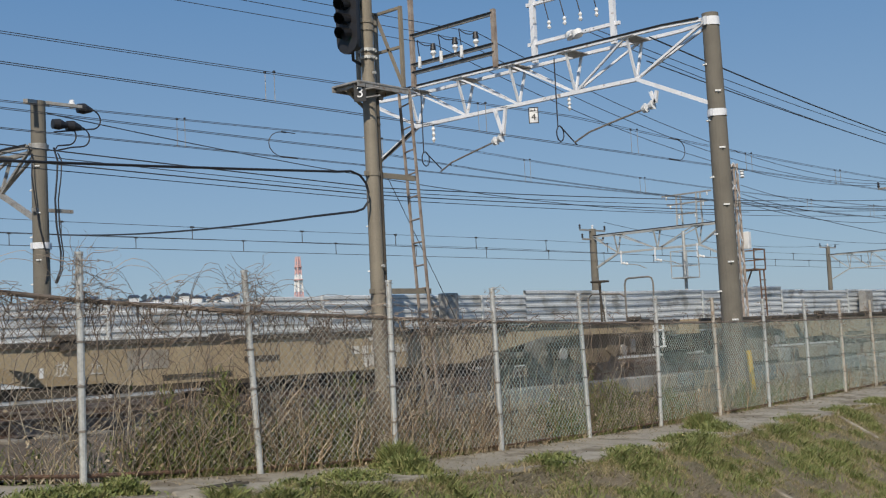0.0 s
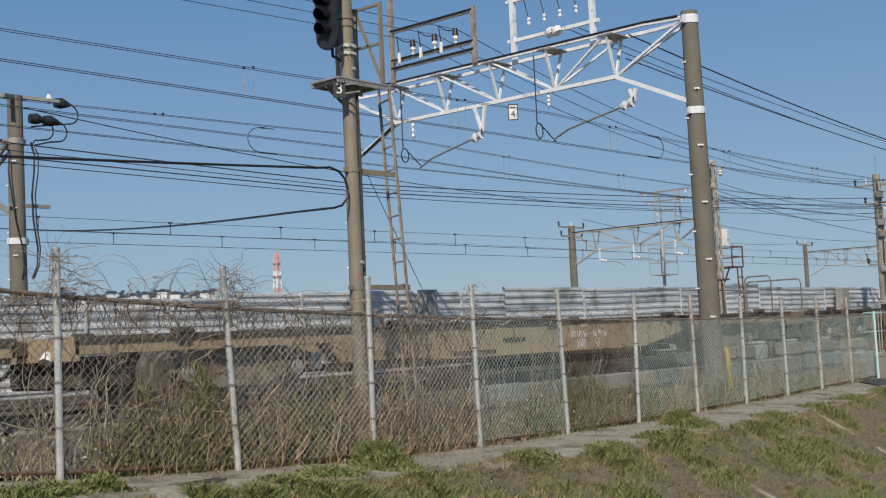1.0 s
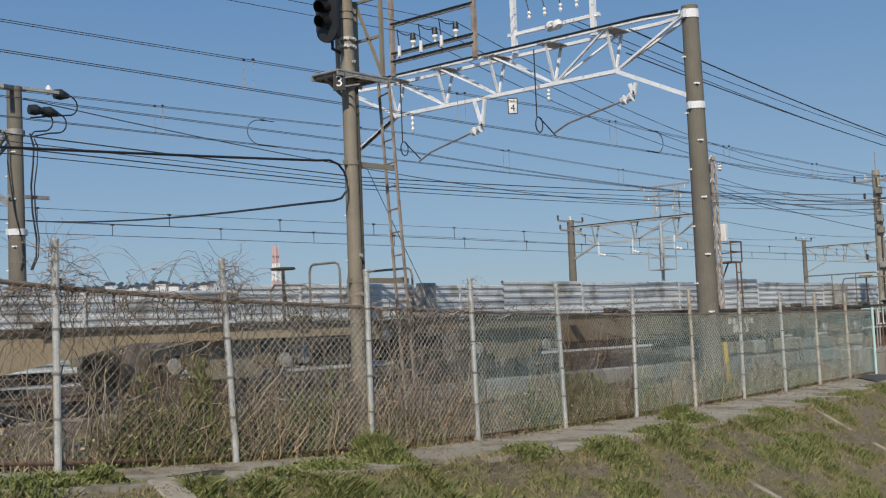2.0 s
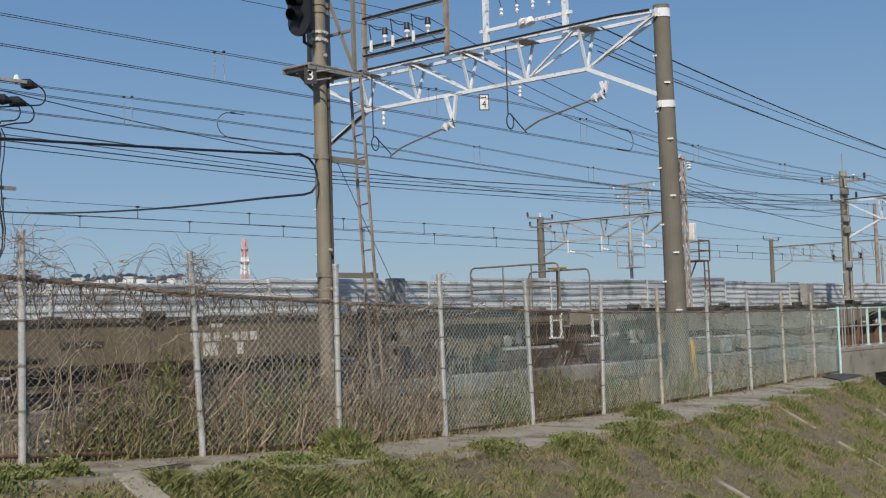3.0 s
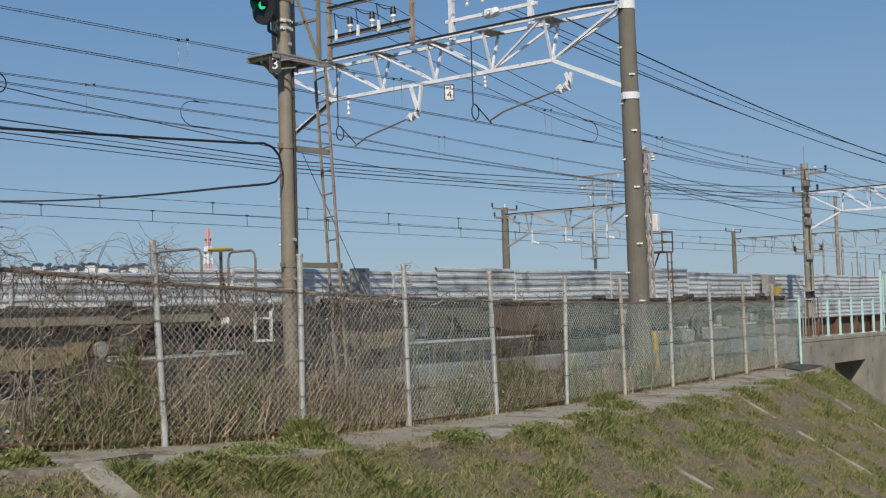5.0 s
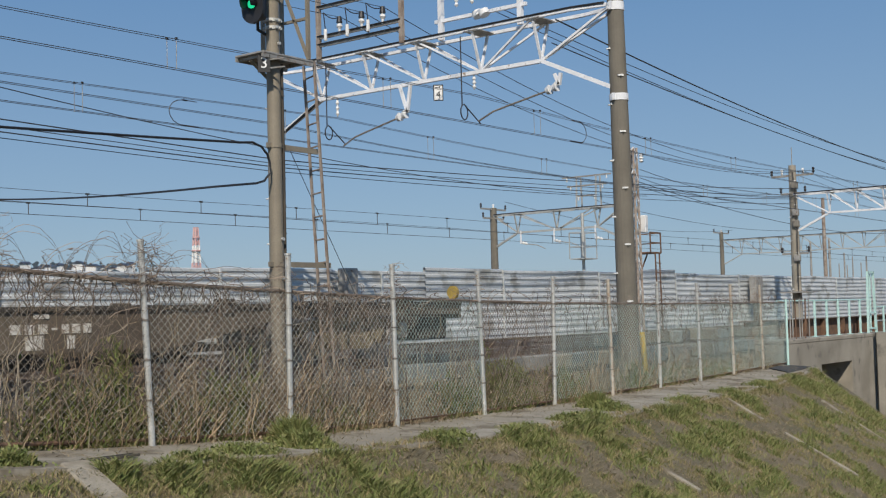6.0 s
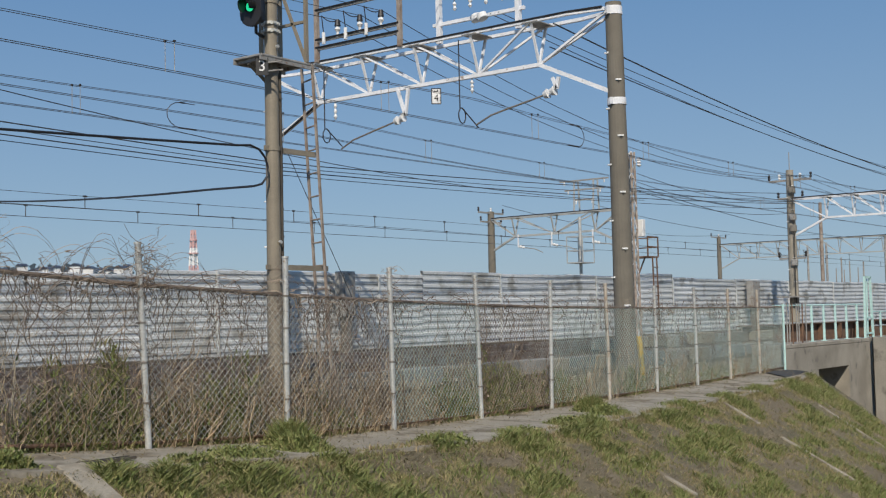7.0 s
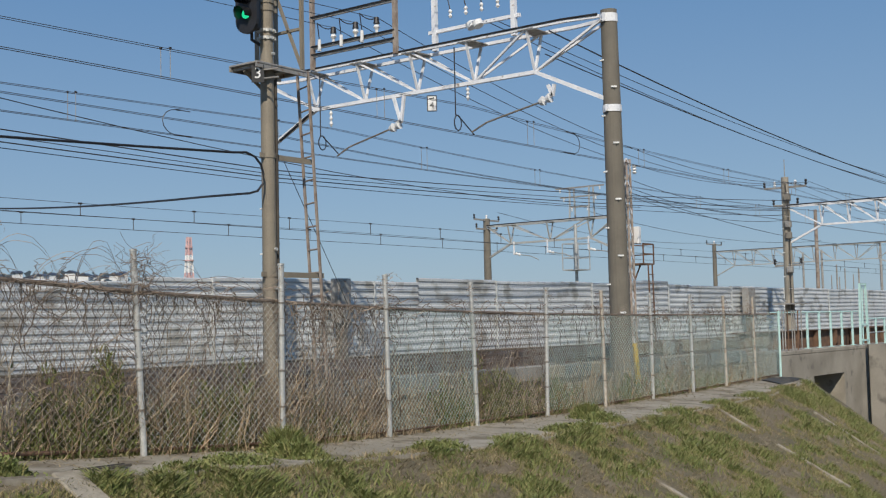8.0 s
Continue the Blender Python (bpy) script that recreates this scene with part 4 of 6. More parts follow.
for y in (32.6, 35.2, 37.4):
    ob = thing("steady_arm", "far steady arm with white insulators under the yard gantry", "steady arm")
    bm = B()
    angle_bar(bm, (56.3, y + 0.5, 5.3), (56.3, y + 0.5, 4.55), 0.06)
    part("hanger", bm, M_WHITE, ob)
    bm = B()
    insulator(bm, (56.3, y + 0.45, 4.62), 0.4, 0.09, 2, axis=(0, -1, -0.25))
    part("insulator", bm, M_PORCELAIN, ob)
    bm = B()
    pipe(bm, [(56.3, y + 0.05, 4.52), (56.3, y - 0.6, 4.42), (56.3, y - 1.1, 4.2)], 0.025, 6)
    part("arm", bm, M_GREYSTEEL, ob)
mid_mast = thing("yard_signal", "pale steel signal mast with caged platform in the yard", "railway signal", at=(52.0, 31.3, -0.6))
bm = B()
rod(bm, (0, 0, 0), (0, 0, 6.2), 0.08, n=10)
part("shaft", bm, M_GALV, mid_mast)
bm = B()
box(bm, (0, 0, 3.9), (1.1, 0.9, 0.05))
part("platform", bm, M_GALV, mid_mast)
for z in (4.5, 5.2):
    for sgn in (-1, 1):
        bm = B()
        angle_bar(bm, (-0.55, sgn * 0.45, z), (0.55, sgn * 0.45, z), 0.04)
        part("cage_rail", bm, M_GALV, mid_mast)
        bm = B()
        angle_bar(bm, (sgn * 0.55, -0.45, z), (sgn * 0.55, 0.45, z), 0.04)
        part("cage_rail", bm, M_GALV, mid_mast)
for sx in (-1, 1):
    for sy in (-1, 1):
        bm = B()
        angle_bar(bm, (sx * 0.55, sy * 0.45, 3.9), (sx * 0.55, sy * 0.45, 5.2), 0.04)
        part("cage_post", bm, M_GALV, mid_mast)

yard_pole = concrete_pole(93.5, 43, -0.6, 6.9, 0.2, 0.16, "far concrete pole of a yard gantry", steps=False)
crossarm(yard_pole, 7.42, 1.4, 3, "x")
# paler galvanised steel on this far beam stands in for haze
v_truss("grey steel yard gantry beam in the distance", 93.5, 28.0, 42.8, 6.2, 5.0, M_GALV, 7, bar=0.055, half=0.4)
for x, y, h in ((70.2, 25.8, 7.0), (110, 40, 6.8), (100, 31.5, 6.6), (150, 50, 6.4), (130, 38, 6.6), (170, 52, 6.4), (118.5, 45, 7.1), (156.5, 55, 7.3), (188.6, 65, 8.0), (224.7, 80, 8.2), (229, 80, 8.0), (222, 75, 8.1)):
    # poles past 80 m take lighter grey steel in place of haze
    concrete_pole(x, y, -0.6, h, 0.125, 0.095, "distant slim catenary pole in the yard", steps=False, mat=M_LADDER if x < 80 else M_GREYSTEEL)


def build_lattice():
    root = thing("lattice_pole", "rusty white lattice steel pole with a side platform", "pole", at=(37.35, 20.4, -0.6))
    h, w = 6.95, 0.155
    for sx in (-1, 1):
        for sy in (-1, 1):
            bm = B()
            angle_bar(bm, (sx * w, sy * w, 0), (sx * w * 0.75, sy * w * 0.75, h), 0.07)
            part("leg", bm, M_LADDER, root)
    n = 18
    for i in range(n):
        z0, z1 = i * h / n, (i + 1) * h / n
        for (ax, ay), (bx, by) in (((-1, -1), (1, -1)), ((1, -1), (1, 1)), ((-1, -1), (-1, 1)), ((-1, 1), (1, 1))):
            if i % 2:
                ax, ay, bx, by = bx, by, ax, ay
            bm = B()
            angle_bar(bm, (ax * w * 0.9, ay * w * 0.9, z0), (bx * w * 0.9, by * w * 0.9, z1), 0.045)
            part("lacing", bm, M_WHITE if i % 2 else M_GREYSTEEL, root)
    bm = B()
    box(bm, (0.75, 0.0, 3.3), (0.8, 0.8, 0.05))
    part("platform", bm, M_RUST, root)
    bars = [((0.2, 0, 2.45), (0.9, 0, 3.3))]
    for z in (3.65, 4.0):
        bars += [((0.35, q * 0.4, z), (1.15, q * 0.4, z)) for q in (-1, 1)] + [((1.15, -0.4, z), (1.15, 0.4, z))]
    bars += [((xx, q * 0.4, 3.3), (xx, q * 0.4, 4.0)) for q in (-1, 1) for xx in (0.37, 1.13)]
    for a, b in bars:
        bm = B()
        angle_bar(bm, a, b, 0.04)
        part("guard_bar", bm, M_RUST, root)
    for q in (-1, 1):
        bm = B()
        angle_bar(bm, (0.95 + q * 0.15, -0.4, 0.0), (0.85 + q * 0.15, -0.4, 3.3), 0.04)
        part("ladder_rail", bm, M_RUST, root)
    for i in range(9):
        bm = B()
        rod(bm, (0.75, -0.4, 0.3 + i * 0.33), (1.1, -0.4, 0.3 + i * 0.33), 0.018, n=6)
        part("rung", bm, M_RUST, root)
    bm = B()
    insulator(bm, (0.3, -0.2, 6.75), 0.3, 0.09, 3)
    part("insulator", bm, M_PORCELAIN, root)
    bm = B()
    box(bm, (0.35, -0.2, 4.3), (0.2, 0.2, 0.6), bevel=0.02)
    part("box", bm, M_SIGNWHITE, root)


build_lattice()


# ---- pole of the yard gantry beyond the barrier ----
left_pole = concrete_pole(14.07, 25.0, -0.6, 6.65, 0.21, 0.165, "concrete yard pole with dark cable heads on its top arm", steps=True)
bm = B()
angle_bar(bm, (-0.55, -0.45, 7.12), (0.45, 0.35, 7.3), 0.1)
angle_bar(bm, (0.0, 0.0, 7.24), (1.0, -0.2, 7.2), 0.07)
part("top_arm", bm, M_GREYSTEEL, left_pole)
for dx, dz in ((1.15, 7.18), (0.5, 6.75), (0.85, 6.74)):
    bm = B()
    rod(bm, (dx - 0.2, -0.1, dz), (dx - 0.05, -0.12, dz), 0.11, 0.13, n=14)
    rod(bm, (dx - 0.05, -0.12, dz), (dx + 0.15, -0.15, dz - 0.02), 0.13, 0.045, n=14)
    part("cable_head", bm, M_BLACK, left_pole, "black cable head")
    bm = B()
    loop = [(dx + 0.12 + 0.24 * math.sin(a), -0.15, dz - 0.24 + 0.23 * math.cos(a)) for a in [math.pi * q / 9 for q in range(10)]]
    pipe(bm, loop + [(dx - 0.1, -0.13, dz - 0.5), (0.32, -0.12, dz - 0.62)], 0.018, 6)
    part("cable_loop", bm, M_BLACK, left_pole)
bm = B()
insulator(bm, (0.8, -0.1, 7.36), 0.2, 0.08, 1)
part("insulator", bm, M_PORCELAIN, left_pole)
for off, r in ((0.0, 0.022), (0.1, 0.016), (-0.62, 0.016)):
    bm = B()
    pipe(bm, [(0.3 + off, -0.12, 6.2 - 0.12 * math.sin(off * 20)), (0.38 + off, -0.14, 5.9), (0.33 + off, -0.18, 5.5), (0.26 + off * 0.8, -0.2, 5.0), (0.28 + off * 0.7, -0.2, 4.4), (0.36 + off * 0.6, -0.22, 3.8), (0.34 + off * 0.5, -0.22, 3.4), (0.22 + off * 0.4, -0.2, 3.1)], r, 6)
    part("down_cable", bm, M_BLACK, left_pole)
bm = B()
box(bm, (0.25, -0.1, 4.75), (1.0, 0.08, 0.08))
part("arm", bm, M_GREYSTEEL, left_pole)
band(left_pole, 3.95, 0.19, 0.14, M_WHITE)
band(left_pole, 6.2, 0.175, 0.14, M_GREYSTEEL)
v_truss("grey steel yard gantry beam beyond the barrier", 14.0, 25.05, 44.0, 5.6, 4.7, M_GREYSTEEL, 8, bar=0.07)


# ---- overhead wires ----
def wires():
    def run(name, pts, r, label, mat=M_COPPER):
        ob = thing(name, label, "wire")
        bm = B()
        pipe(bm, pts, r, 5)
        part("strand", bm, mat, ob)
        return ob

    for yc, zc, zm_lo, zm_hi, hang in ((14.5, 4.63, 4.98, 5.22, 12.12), (18.3, 4.56, 4.93, 5.2, 13.15)):
        ob = thing("catenary", "twin overhead contact wire hung from a messenger wire", "overhead line")
        spans = [(-25.0, GX), (GX, 51.8), (51.8, 90.0), (90.0, 130.0), (130, 170)]
        for dy in (-0.05, 0.05):
            bm = B()
            pipe(bm, [(x, yc + dy , zc) for x in range(-45, 171, 5)], 0.0062, 5)
            part("contact_wire", bm, M_COPPER, ob)
        for xa, xb in spans:
            for dy in (-0.05, 0.05):
                bm = B()
                pipe(bm, sagged((xa, yc + dy, zm_hi), (xb, yc + dy, zm_hi), zm_hi - zm_lo, 20), 0.0055, 5)
                part("messenger_wire", bm, M_COPPER, ob)
            drops = [hang + 5.1 * i for i in range(-14, 32) if xa + 0.4 < hang + 5.1 * i < xb - 0.4]
            for x in drops:
                u = (x - xa) / (xb - xa)
                zz = zm_hi - 4 * (zm_hi - zm_lo) * u * (1 - u)
                for dy in (-0.05, 0.05):
                    bm = B()
                    rod(bm, (x - dy, yc + dy , zc - 0.01), (x - dy, yc + dy , zz + 0.01), 0.006, n=5)
                    part("hanger", bm, M_GREYSTEEL, ob)
                for dy in (-0.05, 0.05):
                    bm = B()
                    box(bm, (x - dy, yc + dy, zz + 0.012), (0.045, 0.035, 0.04), bevel=0.008)
                    part("clip", bm, M_BLACK, ob)
        # jumper loops
        for x, bulge in (((15.55, -0.34),) if yc > 16 else ((24.1, 0.3),)):
            top_z, low_z = zm_lo + 0.13, zc
            bm = B()
            pts = [(x + 0.35 * (1 if bulge < 0 else -1), yc, top_z), (x, yc, top_z)]
            pts += [(x + bulge * math.sin(a), yc, (top_z + low_z) / 2 + (top_z - low_z) / 2 * math.cos(a)) for a in [math.pi * k / 8 for k in range(1, 8)]]
            pts += [(x, yc, low_z), (x + 0.3 * (1 if bulge < 0 else -1), yc - 0.03, low_z - 0.01)]
            pipe(bm, pts, 0.009, 5)
            part("jumper", bm, M_COPPER, ob)
            for xx, zz in ((x + 0.05, top_z), (x, low_z), (x + 0.34 * (1 if bulge < 0 else -1), low_z)):
                bm = B()
                box(bm, (xx, yc, zz), (0.12, 0.03, 0.03), bevel=0.008)
                part("clip", bm, M_BLACK, ob)
    # vertical leads from the beam with small loops
    for y in (14.6, 18.35):
        ob = thing("feeder_lead", "thin dark lead with a loop from beam to wire", "wire")
        bm = B()
        x = GX - 0.3
        pts = [(x, y, 6.4), (x, y, 5.0)]
        pts += [(x + 0.12 * math.sin(a) * 1.0, y - 0.05, 4.84 + 0.16 * math.cos(a)) for a in [math.tau * k / 10 for k in range(11)]] + [(x + 0.35, y - 0.2, 4.62)]
        pipe(bm, pts, 0.014, 5)
        part("lead", bm, M_BLACK, ob)
    # feeders high over the near side
    for y, z0, sag, r in ((12.5, 6.45, 0.95, 0.016), (12.6, 6.0, 0.7, 0.012), (13.8, 6.9, 0.8, 0.009), (14.0, 6.9, 1.0, 0.009)):
        run("feeder_wire", sagged((GX, y, z0), (72, y + 1.6, z0), sag, 22), r, "dark feeder wire sagging between gantries", M_CABLE)
        run("feeder_wire", sagged((-30, y + 1.0, 7.8), (GX + 0.05, y + 1.0, 7.75), 0.5, 16), 0.009, "dark feeder wire led to the gantry", M_CABLE)
    for y, z0 in ((16.6, 7.35), (17.2, 7.35), (17.85, 7.35)):
        run("feeder_wire", sagged((-30, y, z0), (GX - 0.3, y, z0), 0.45, 16), 0.007, "thin feeder wire led to the insulator rack", M_CABLE)
        run("feeder_wire", sagged((GX - 0.3, y, z0), (51.8, y + 2.6, 6.6), 1.1, 16) + sagged((51.8, y + 2.6, 6.6), (110, y + 5, 6.4), 0.7, 10)[1:], 0.009, "thin feeder wire led to the line pole", M_CABLE)
    for dy in (0.0, 0.1):
        run("feeder_wire", sagged((-20, 20.2 + dy, 5.75), (GX, 20.2 + dy, 5.3 - 0.06 * dy), 0.1, 12) + sagged((GX, 20.2 + dy, 5.3), (51.8, 20.2 + dy, 5.5), 0.4, 16)[1:], 0.007, "thin twin feeder wire above the track", M_CABLE)
    # bundle that runs behind the mast
    for k, (y, za, zm, zb) in enumerate(((20.1, 5.5, 4.43, 5.85), (20.2, 5.05, 4.27, 5.4), (20.35, 5.3, 4.38, 5.6), (20.5, 4.95, 4.22, 5.2))):
        run("telecom_cable", sagged((-15, y, za), (20.0, y, zm), 0.1, 12) + sagged((20.0, y, zm), (51.8, y, zb), 0.16, 22)[1:], 0.013 if k < 2 else 0.009, "dark communication cable along the track", M_CABLE)
    for k in range(3):
        run("telecom_cable", sagged((37.5, 20.2, 5.6 - 0.3 * k), (51.8, 20.3, 5.5 - 0.25 * k), 0.35, 12), 0.01, "thin sagging communication cable", M_CABLE)
    # pair of thick cables fastened to the mast
    bend = [(10.55, 11.1, 2.97), (10.7, 11.1, 2.93), (10.8, 11.1, 2.84), (10.84, 11.1, 2.72), (10.83, 11.1, 2.6), (10.74, 11.1, 2.5), (10.6, 11.1, 2.46)]
    run("thick_cable", sagged((-12, 10.9, 2.4), (10.3, 11.06, 2.94), 0.16, 16) + bend + sagged((10.5, 11.1, 2.46), (14.2, 24.8, 3.6), 0.12, 14)[1:], 0.016, "thick black cable looped at the signal mast", M_BLACK)
    run("guy_wire", [(11.5, 11.4, 3.0), (14.0, 11.6, -0.55)], 0.005, "thin stay wire by the ladder", M_CABLE)
    # distant lines of the yard
    ob = thing("catenary", "distant overhead lines across the rail yard", "overhead line")
    for y0, z, first in ((35.0, 4.78, 25.48), (39.0, 4.8, 25.82)):
        xs = [first + 5.07 * i for i in range(-14, 34)]
        bm = B()
        pipe(bm, [(x, y0, z) for x in xs], 0.012, 5)
        part("contact_wire", bm, M_COPPER, ob)
        bm = B()
        pipe(bm, [(x, y0, z + 0.46 + 0.05 * math.cos(i * 0.7)) for i, x in enumerate(xs)], 0.009, 5)
        part("messenger_wire", bm, M_COPPER, ob)
        for i, x in enumerate(xs):
            bm = B()
            rod(bm, (x, y0, z), (x, y0, z + 0.46 + 0.05 * math.cos(i * 0.7)), 0.016, n=5)
            box(bm, (x, y0, z + 0.46 + 0.05 * math.cos(i * 0.7)), (0.14, 0.05, 0.06))
            part("hanger", bm, M_COPPER, ob)
    for (a, b) in (((56.4, 39, 7.0), (93.5, 42, 7.0)), ((56.4, 33, 6.6), (93.5, 34, 6.6)), ((37.5, 20.35, 5.2), (93.5, 28.5, 6.0)), ((14.3, 25, 6.4), (56.4, 30, 6.6))):
        run("feeder_wire", sagged(a, b, 0.7, 14), 0.013, "distant sagging feeder wire", M_CABLE)


wires()


# ---- plants ----
def blade_mesh(name, mat, seeds, parent=None):
    """seeds: root, height, lean vector, width. Each blade is a bent tapering strip."""
    verts, faces = [], []
    for (x, y, z), h, (lx, ly), w, a in seeds:
        cx, cy = math.cos(a) * w, math.sin(a) * w
        o = len(verts)
        verts += [(x - cx, y - cy, z), (x + cx, y + cy, z),
                  (x - cx * 0.7 + lx * 0.35, y - cy * 0.7 + ly * 0.35, z + h * 0.6), (x + cx * 0.7 + lx * 0.35, y + cy * 0.7 + ly * 0.35, z + h * 0.6),
                  (x + lx, y + ly, z + h)]
        faces += [(o, o + 1, o + 3, o + 2), (o + 2, o + 3, o + 4)]
    return raw(name, verts, faces, mat, parent)


def tuft_density(x, y):
    return noise.noise((x * 1.15, y * 1.7, 4.2)) + 0.7 * noise.noise((x * 3.3, y * 3.9, 1.1))


def build_grass():
    green, dry, tuft = [], [], []
    rnd = random.Random(11)
    count = 0
    while count < 120000:
        x = rnd.uniform(4.0, 27.0)
        y = fence_y(x) - strip(x) - rnd.random() ** 1.2 * (0.9 + 0.17 * max(0, x - 6))
        if x > 26.55:
            continue
        count += 1
        d = tuft_density(x, y)
        if x < 5.2 and rnd.random() < 0.5:
            continue
        z = ground_z(x, y) - 0.008
        a = rnd.uniform(0, math.tau)
        if d < -0.14:
            # bare earth with flattened straw
            if rnd.random() < 0.35:
                continue
            L = rnd.uniform(0.04, 0.17)
            dry.append(((x, y, z), rnd.uniform(0.012, 0.05), (L * math.cos(a), L * math.sin(a)), rnd.uniform(0.002, 0.005), rnd.uniform(0, math.pi)))
            continue
        h = rnd.uniform(0.015, 0.06) + max(0, d) * 0.13
        L = h * rnd.uniform(0.5, 1.5)
        lush = d > 0.22 and rnd.random() < 0.85
        w = rnd.uniform(0.005, 0.012) if lush else rnd.uniform(0.003, 0.006)
        (tuft if lush else green).append(((x, y, z), h, (L * math.cos(a), L * math.sin(a)), w, rnd.uniform(0, math.pi)))
    # rounded leafy clumps that lean over the path
    for cx, off, size, n, tall in ((5.05, 0.34, 0.26, 1300, 0.12), (4.6, 0.25, 0.34, 900, 0.1), (4.3, 0.1, 0.4, 700, 0.1), (8.32, 0.75, 0.30, 2200, 0.22), (8.15, 0.42, 0.36, 1500, 0.16), (7.3, 0.3, 0.5, 1300, 0.1), (6.6, 0.1, 0.4, 700, 0.09), (9.75, 0.12, 0.32, 1100, 0.11), (10.1, 0.2, 0.4, 800, 0.1), (11.4, 0.1, 0.5, 900, 0.1), (12.75, 0.2, 0.4, 1300, 0.12), (13.2, 0.1, 0.5, 1000, 0.12), (14.75, 0.78, 0.32, 1700, 0.2), (14.5, 0.4, 0.4, 1100, 0.14), (16.6, 0.1, 0.5, 700, 0.12), (18.6, 0.05, 0.5, 800, 0.12), (20.7, 0.1, 0.5, 700, 0.12), (23.0, -0.1, 0.6, 700, 0.12), (25.9, -0.2, 0.35, 600, 0.07)):
        for _ in range(n):
            u, v = rnd.gauss(0, size * 0.5), rnd.gauss(0, size * 0.36)
            x, y = cx + u, fence_y(cx) - strip(cx) + off + v
            dome = max(0.15, 1 - (u / size) ** 2 - (v / size) ** 2)
            h = 1.5 * tall * dome * rnd.uniform(0.4, 1.0)
            a = rnd.uniform(0, math.tau)
            L = h * rnd.uniform(0.2, 0.7)
            tuft.append(((x, y, min(ground_z(x, y), fence_z(x)) - 0.01), h, (L * math.cos(a), L * math.sin(a)), rnd.uniform(0.005, 0.013), rnd.uniform(0, math.pi)))
            if rnd.random() < 0.5:
                # small leaf held up inside the clump
                L = rnd.uniform(0.03, 0.06)
                tuft.append(((x, y, min(ground_z(x, y), fence_z(x)) + h * rnd.uniform(0.2, 0.9)), rnd.uniform(0.0, 0.03), (L * math.cos(a), L * math.sin(a)), rnd.uniform(0.008, 0.016), a + math.pi / 2))
    # taller green tufts scattered over the bank
    for _ in range(46):
        cx = rnd.uniform(6.3, 26.0)
        cy = fence_y(cx) - strip(cx) - rnd.random() * (0.7 + 0.14 * max(0, cx - 6))
        size = rnd.uniform(0.1, 0.3)
        for _k in range(int(1100 * size)):
            x, y = cx + rnd.gauss(0, size), cy + rnd.gauss(0, size * 0.7)
            if y > fence_y(x) - strip(x) + 0.1 or x > 26.5:
                continue
            h = rnd.uniform(0.03, 0.11)
            a = rnd.uniform(0, math.tau)
            L = h * rnd.uniform(0.4, 1.4)
            tuft.append(((x, y, ground_z(x, y) - 0.01), h, (L * math.cos(a), L * math.sin(a)), rnd.uniform(0.005, 0.010), rnd.uniform(0, math.pi)))
    # ragged growth over the edge of the path, and litter blown onto it
    for _ in range(9000):
        x = rnd.uniform(5.9, 26.4)
        e = noise.noise((x * 1.3, 7.7, 0.0)) * 0.22 + noise.noise((x * 4.1, 2.7, 0.0)) * 0.1
        y = fence_y(x) - strip(x) + e * min(1.0, strip(x)) + rnd.uniform(-0.16, 0.03)
        a = rnd.uniform(0, math.tau)
        h = rnd.uniform(0.02, 0.08)
        L = h * rnd.uniform(0.4, 1.4)
        z = max(ground_z(x, y), fence_z(x) - 0.055) - 0.01 if y > fence_y(x) - strip(x) else ground_z(x, y) - 0.01
        (green if rnd.random() < 0.55 else dry).append(((x, y, z), h, (L * math.cos(a), L * math.sin(a)), rnd.uniform(0.003, 0.008), rnd.uniform(0, math.pi)))
    for _ in range(2600):
        x = rnd.uniform(5.5, 26.4)
        u = rnd.random() ** 2
        y = fence_y(x) - 0.05 - u * strip(x) * 0.9
        a = rnd.uniform(0, math.tau)
        L = rnd.uniform(0.03, 0.14)
        dry.append(((x, y, fence_z(x) - 0.05 * (fence_y(x) - y) + 0.002), rnd.uniform(0.005, 0.03), (L * math.cos(a), L * math.sin(a)), rnd.uniform(0.003, 0.008), rnd.uniform(0, math.pi)))
    tagged(blade_mesh("bank_grass", M_GRASS, green), "short green grass on the bank", "grass", kind="stuff")
    tagged(blade_mesh("grass_tufts", M_TUFT, tuft), "lush green grass tufts on the bank", "grass", kind="stuff")
    tagged(blade_mesh("dry_grass", M_DRYGRASS, dry), "flattened dry straw on the bank", "dry grass", kind="stuff")


build_grass()


def strands(name, mat, paths, label, category):
    """Thin three sided stems along paths of points, with a radius each."""
    verts, faces = [], []
    tri = [(math.cos(k * math.tau / 3), math.sin(k * math.tau / 3)) for k in range(3)]
    for pts, r in paths:
        o = len(verts)
        m = len(pts)
        for i, p in enumerate(pts):
            rr = r * (1 - 0.6 * i / m)
            d = pts[min(i + 1, m - 1)] - pts[max(i - 1, 0)]
            flat = abs(d.z) < abs(d.x) + abs(d.y)
            for c, s in tri:
                verts.append((p.x + (0 if flat else c * rr), p.y + s * rr, p.z + (c * rr if flat else 0)))
        for i in range(m - 1):
            for k in range(3):
                a, b = o + i * 3 + k, o + i * 3 + (k + 1) % 3
                faces.append((a, b, b + 3, a + 3))
    return tagged(raw(name, verts, faces, mat), label, category, kind="stuff")


def weed_amount(x):
    """How thick the dry growth stands along the fence."""
    if x < 5.9:
        return 0.10
    if x < 8.6:
        return 1.0
    if x < 10.6:
        return 0.8
    if x < 14:
        return 0.35
    if x < 19:
        return 0.3
    return 0.15


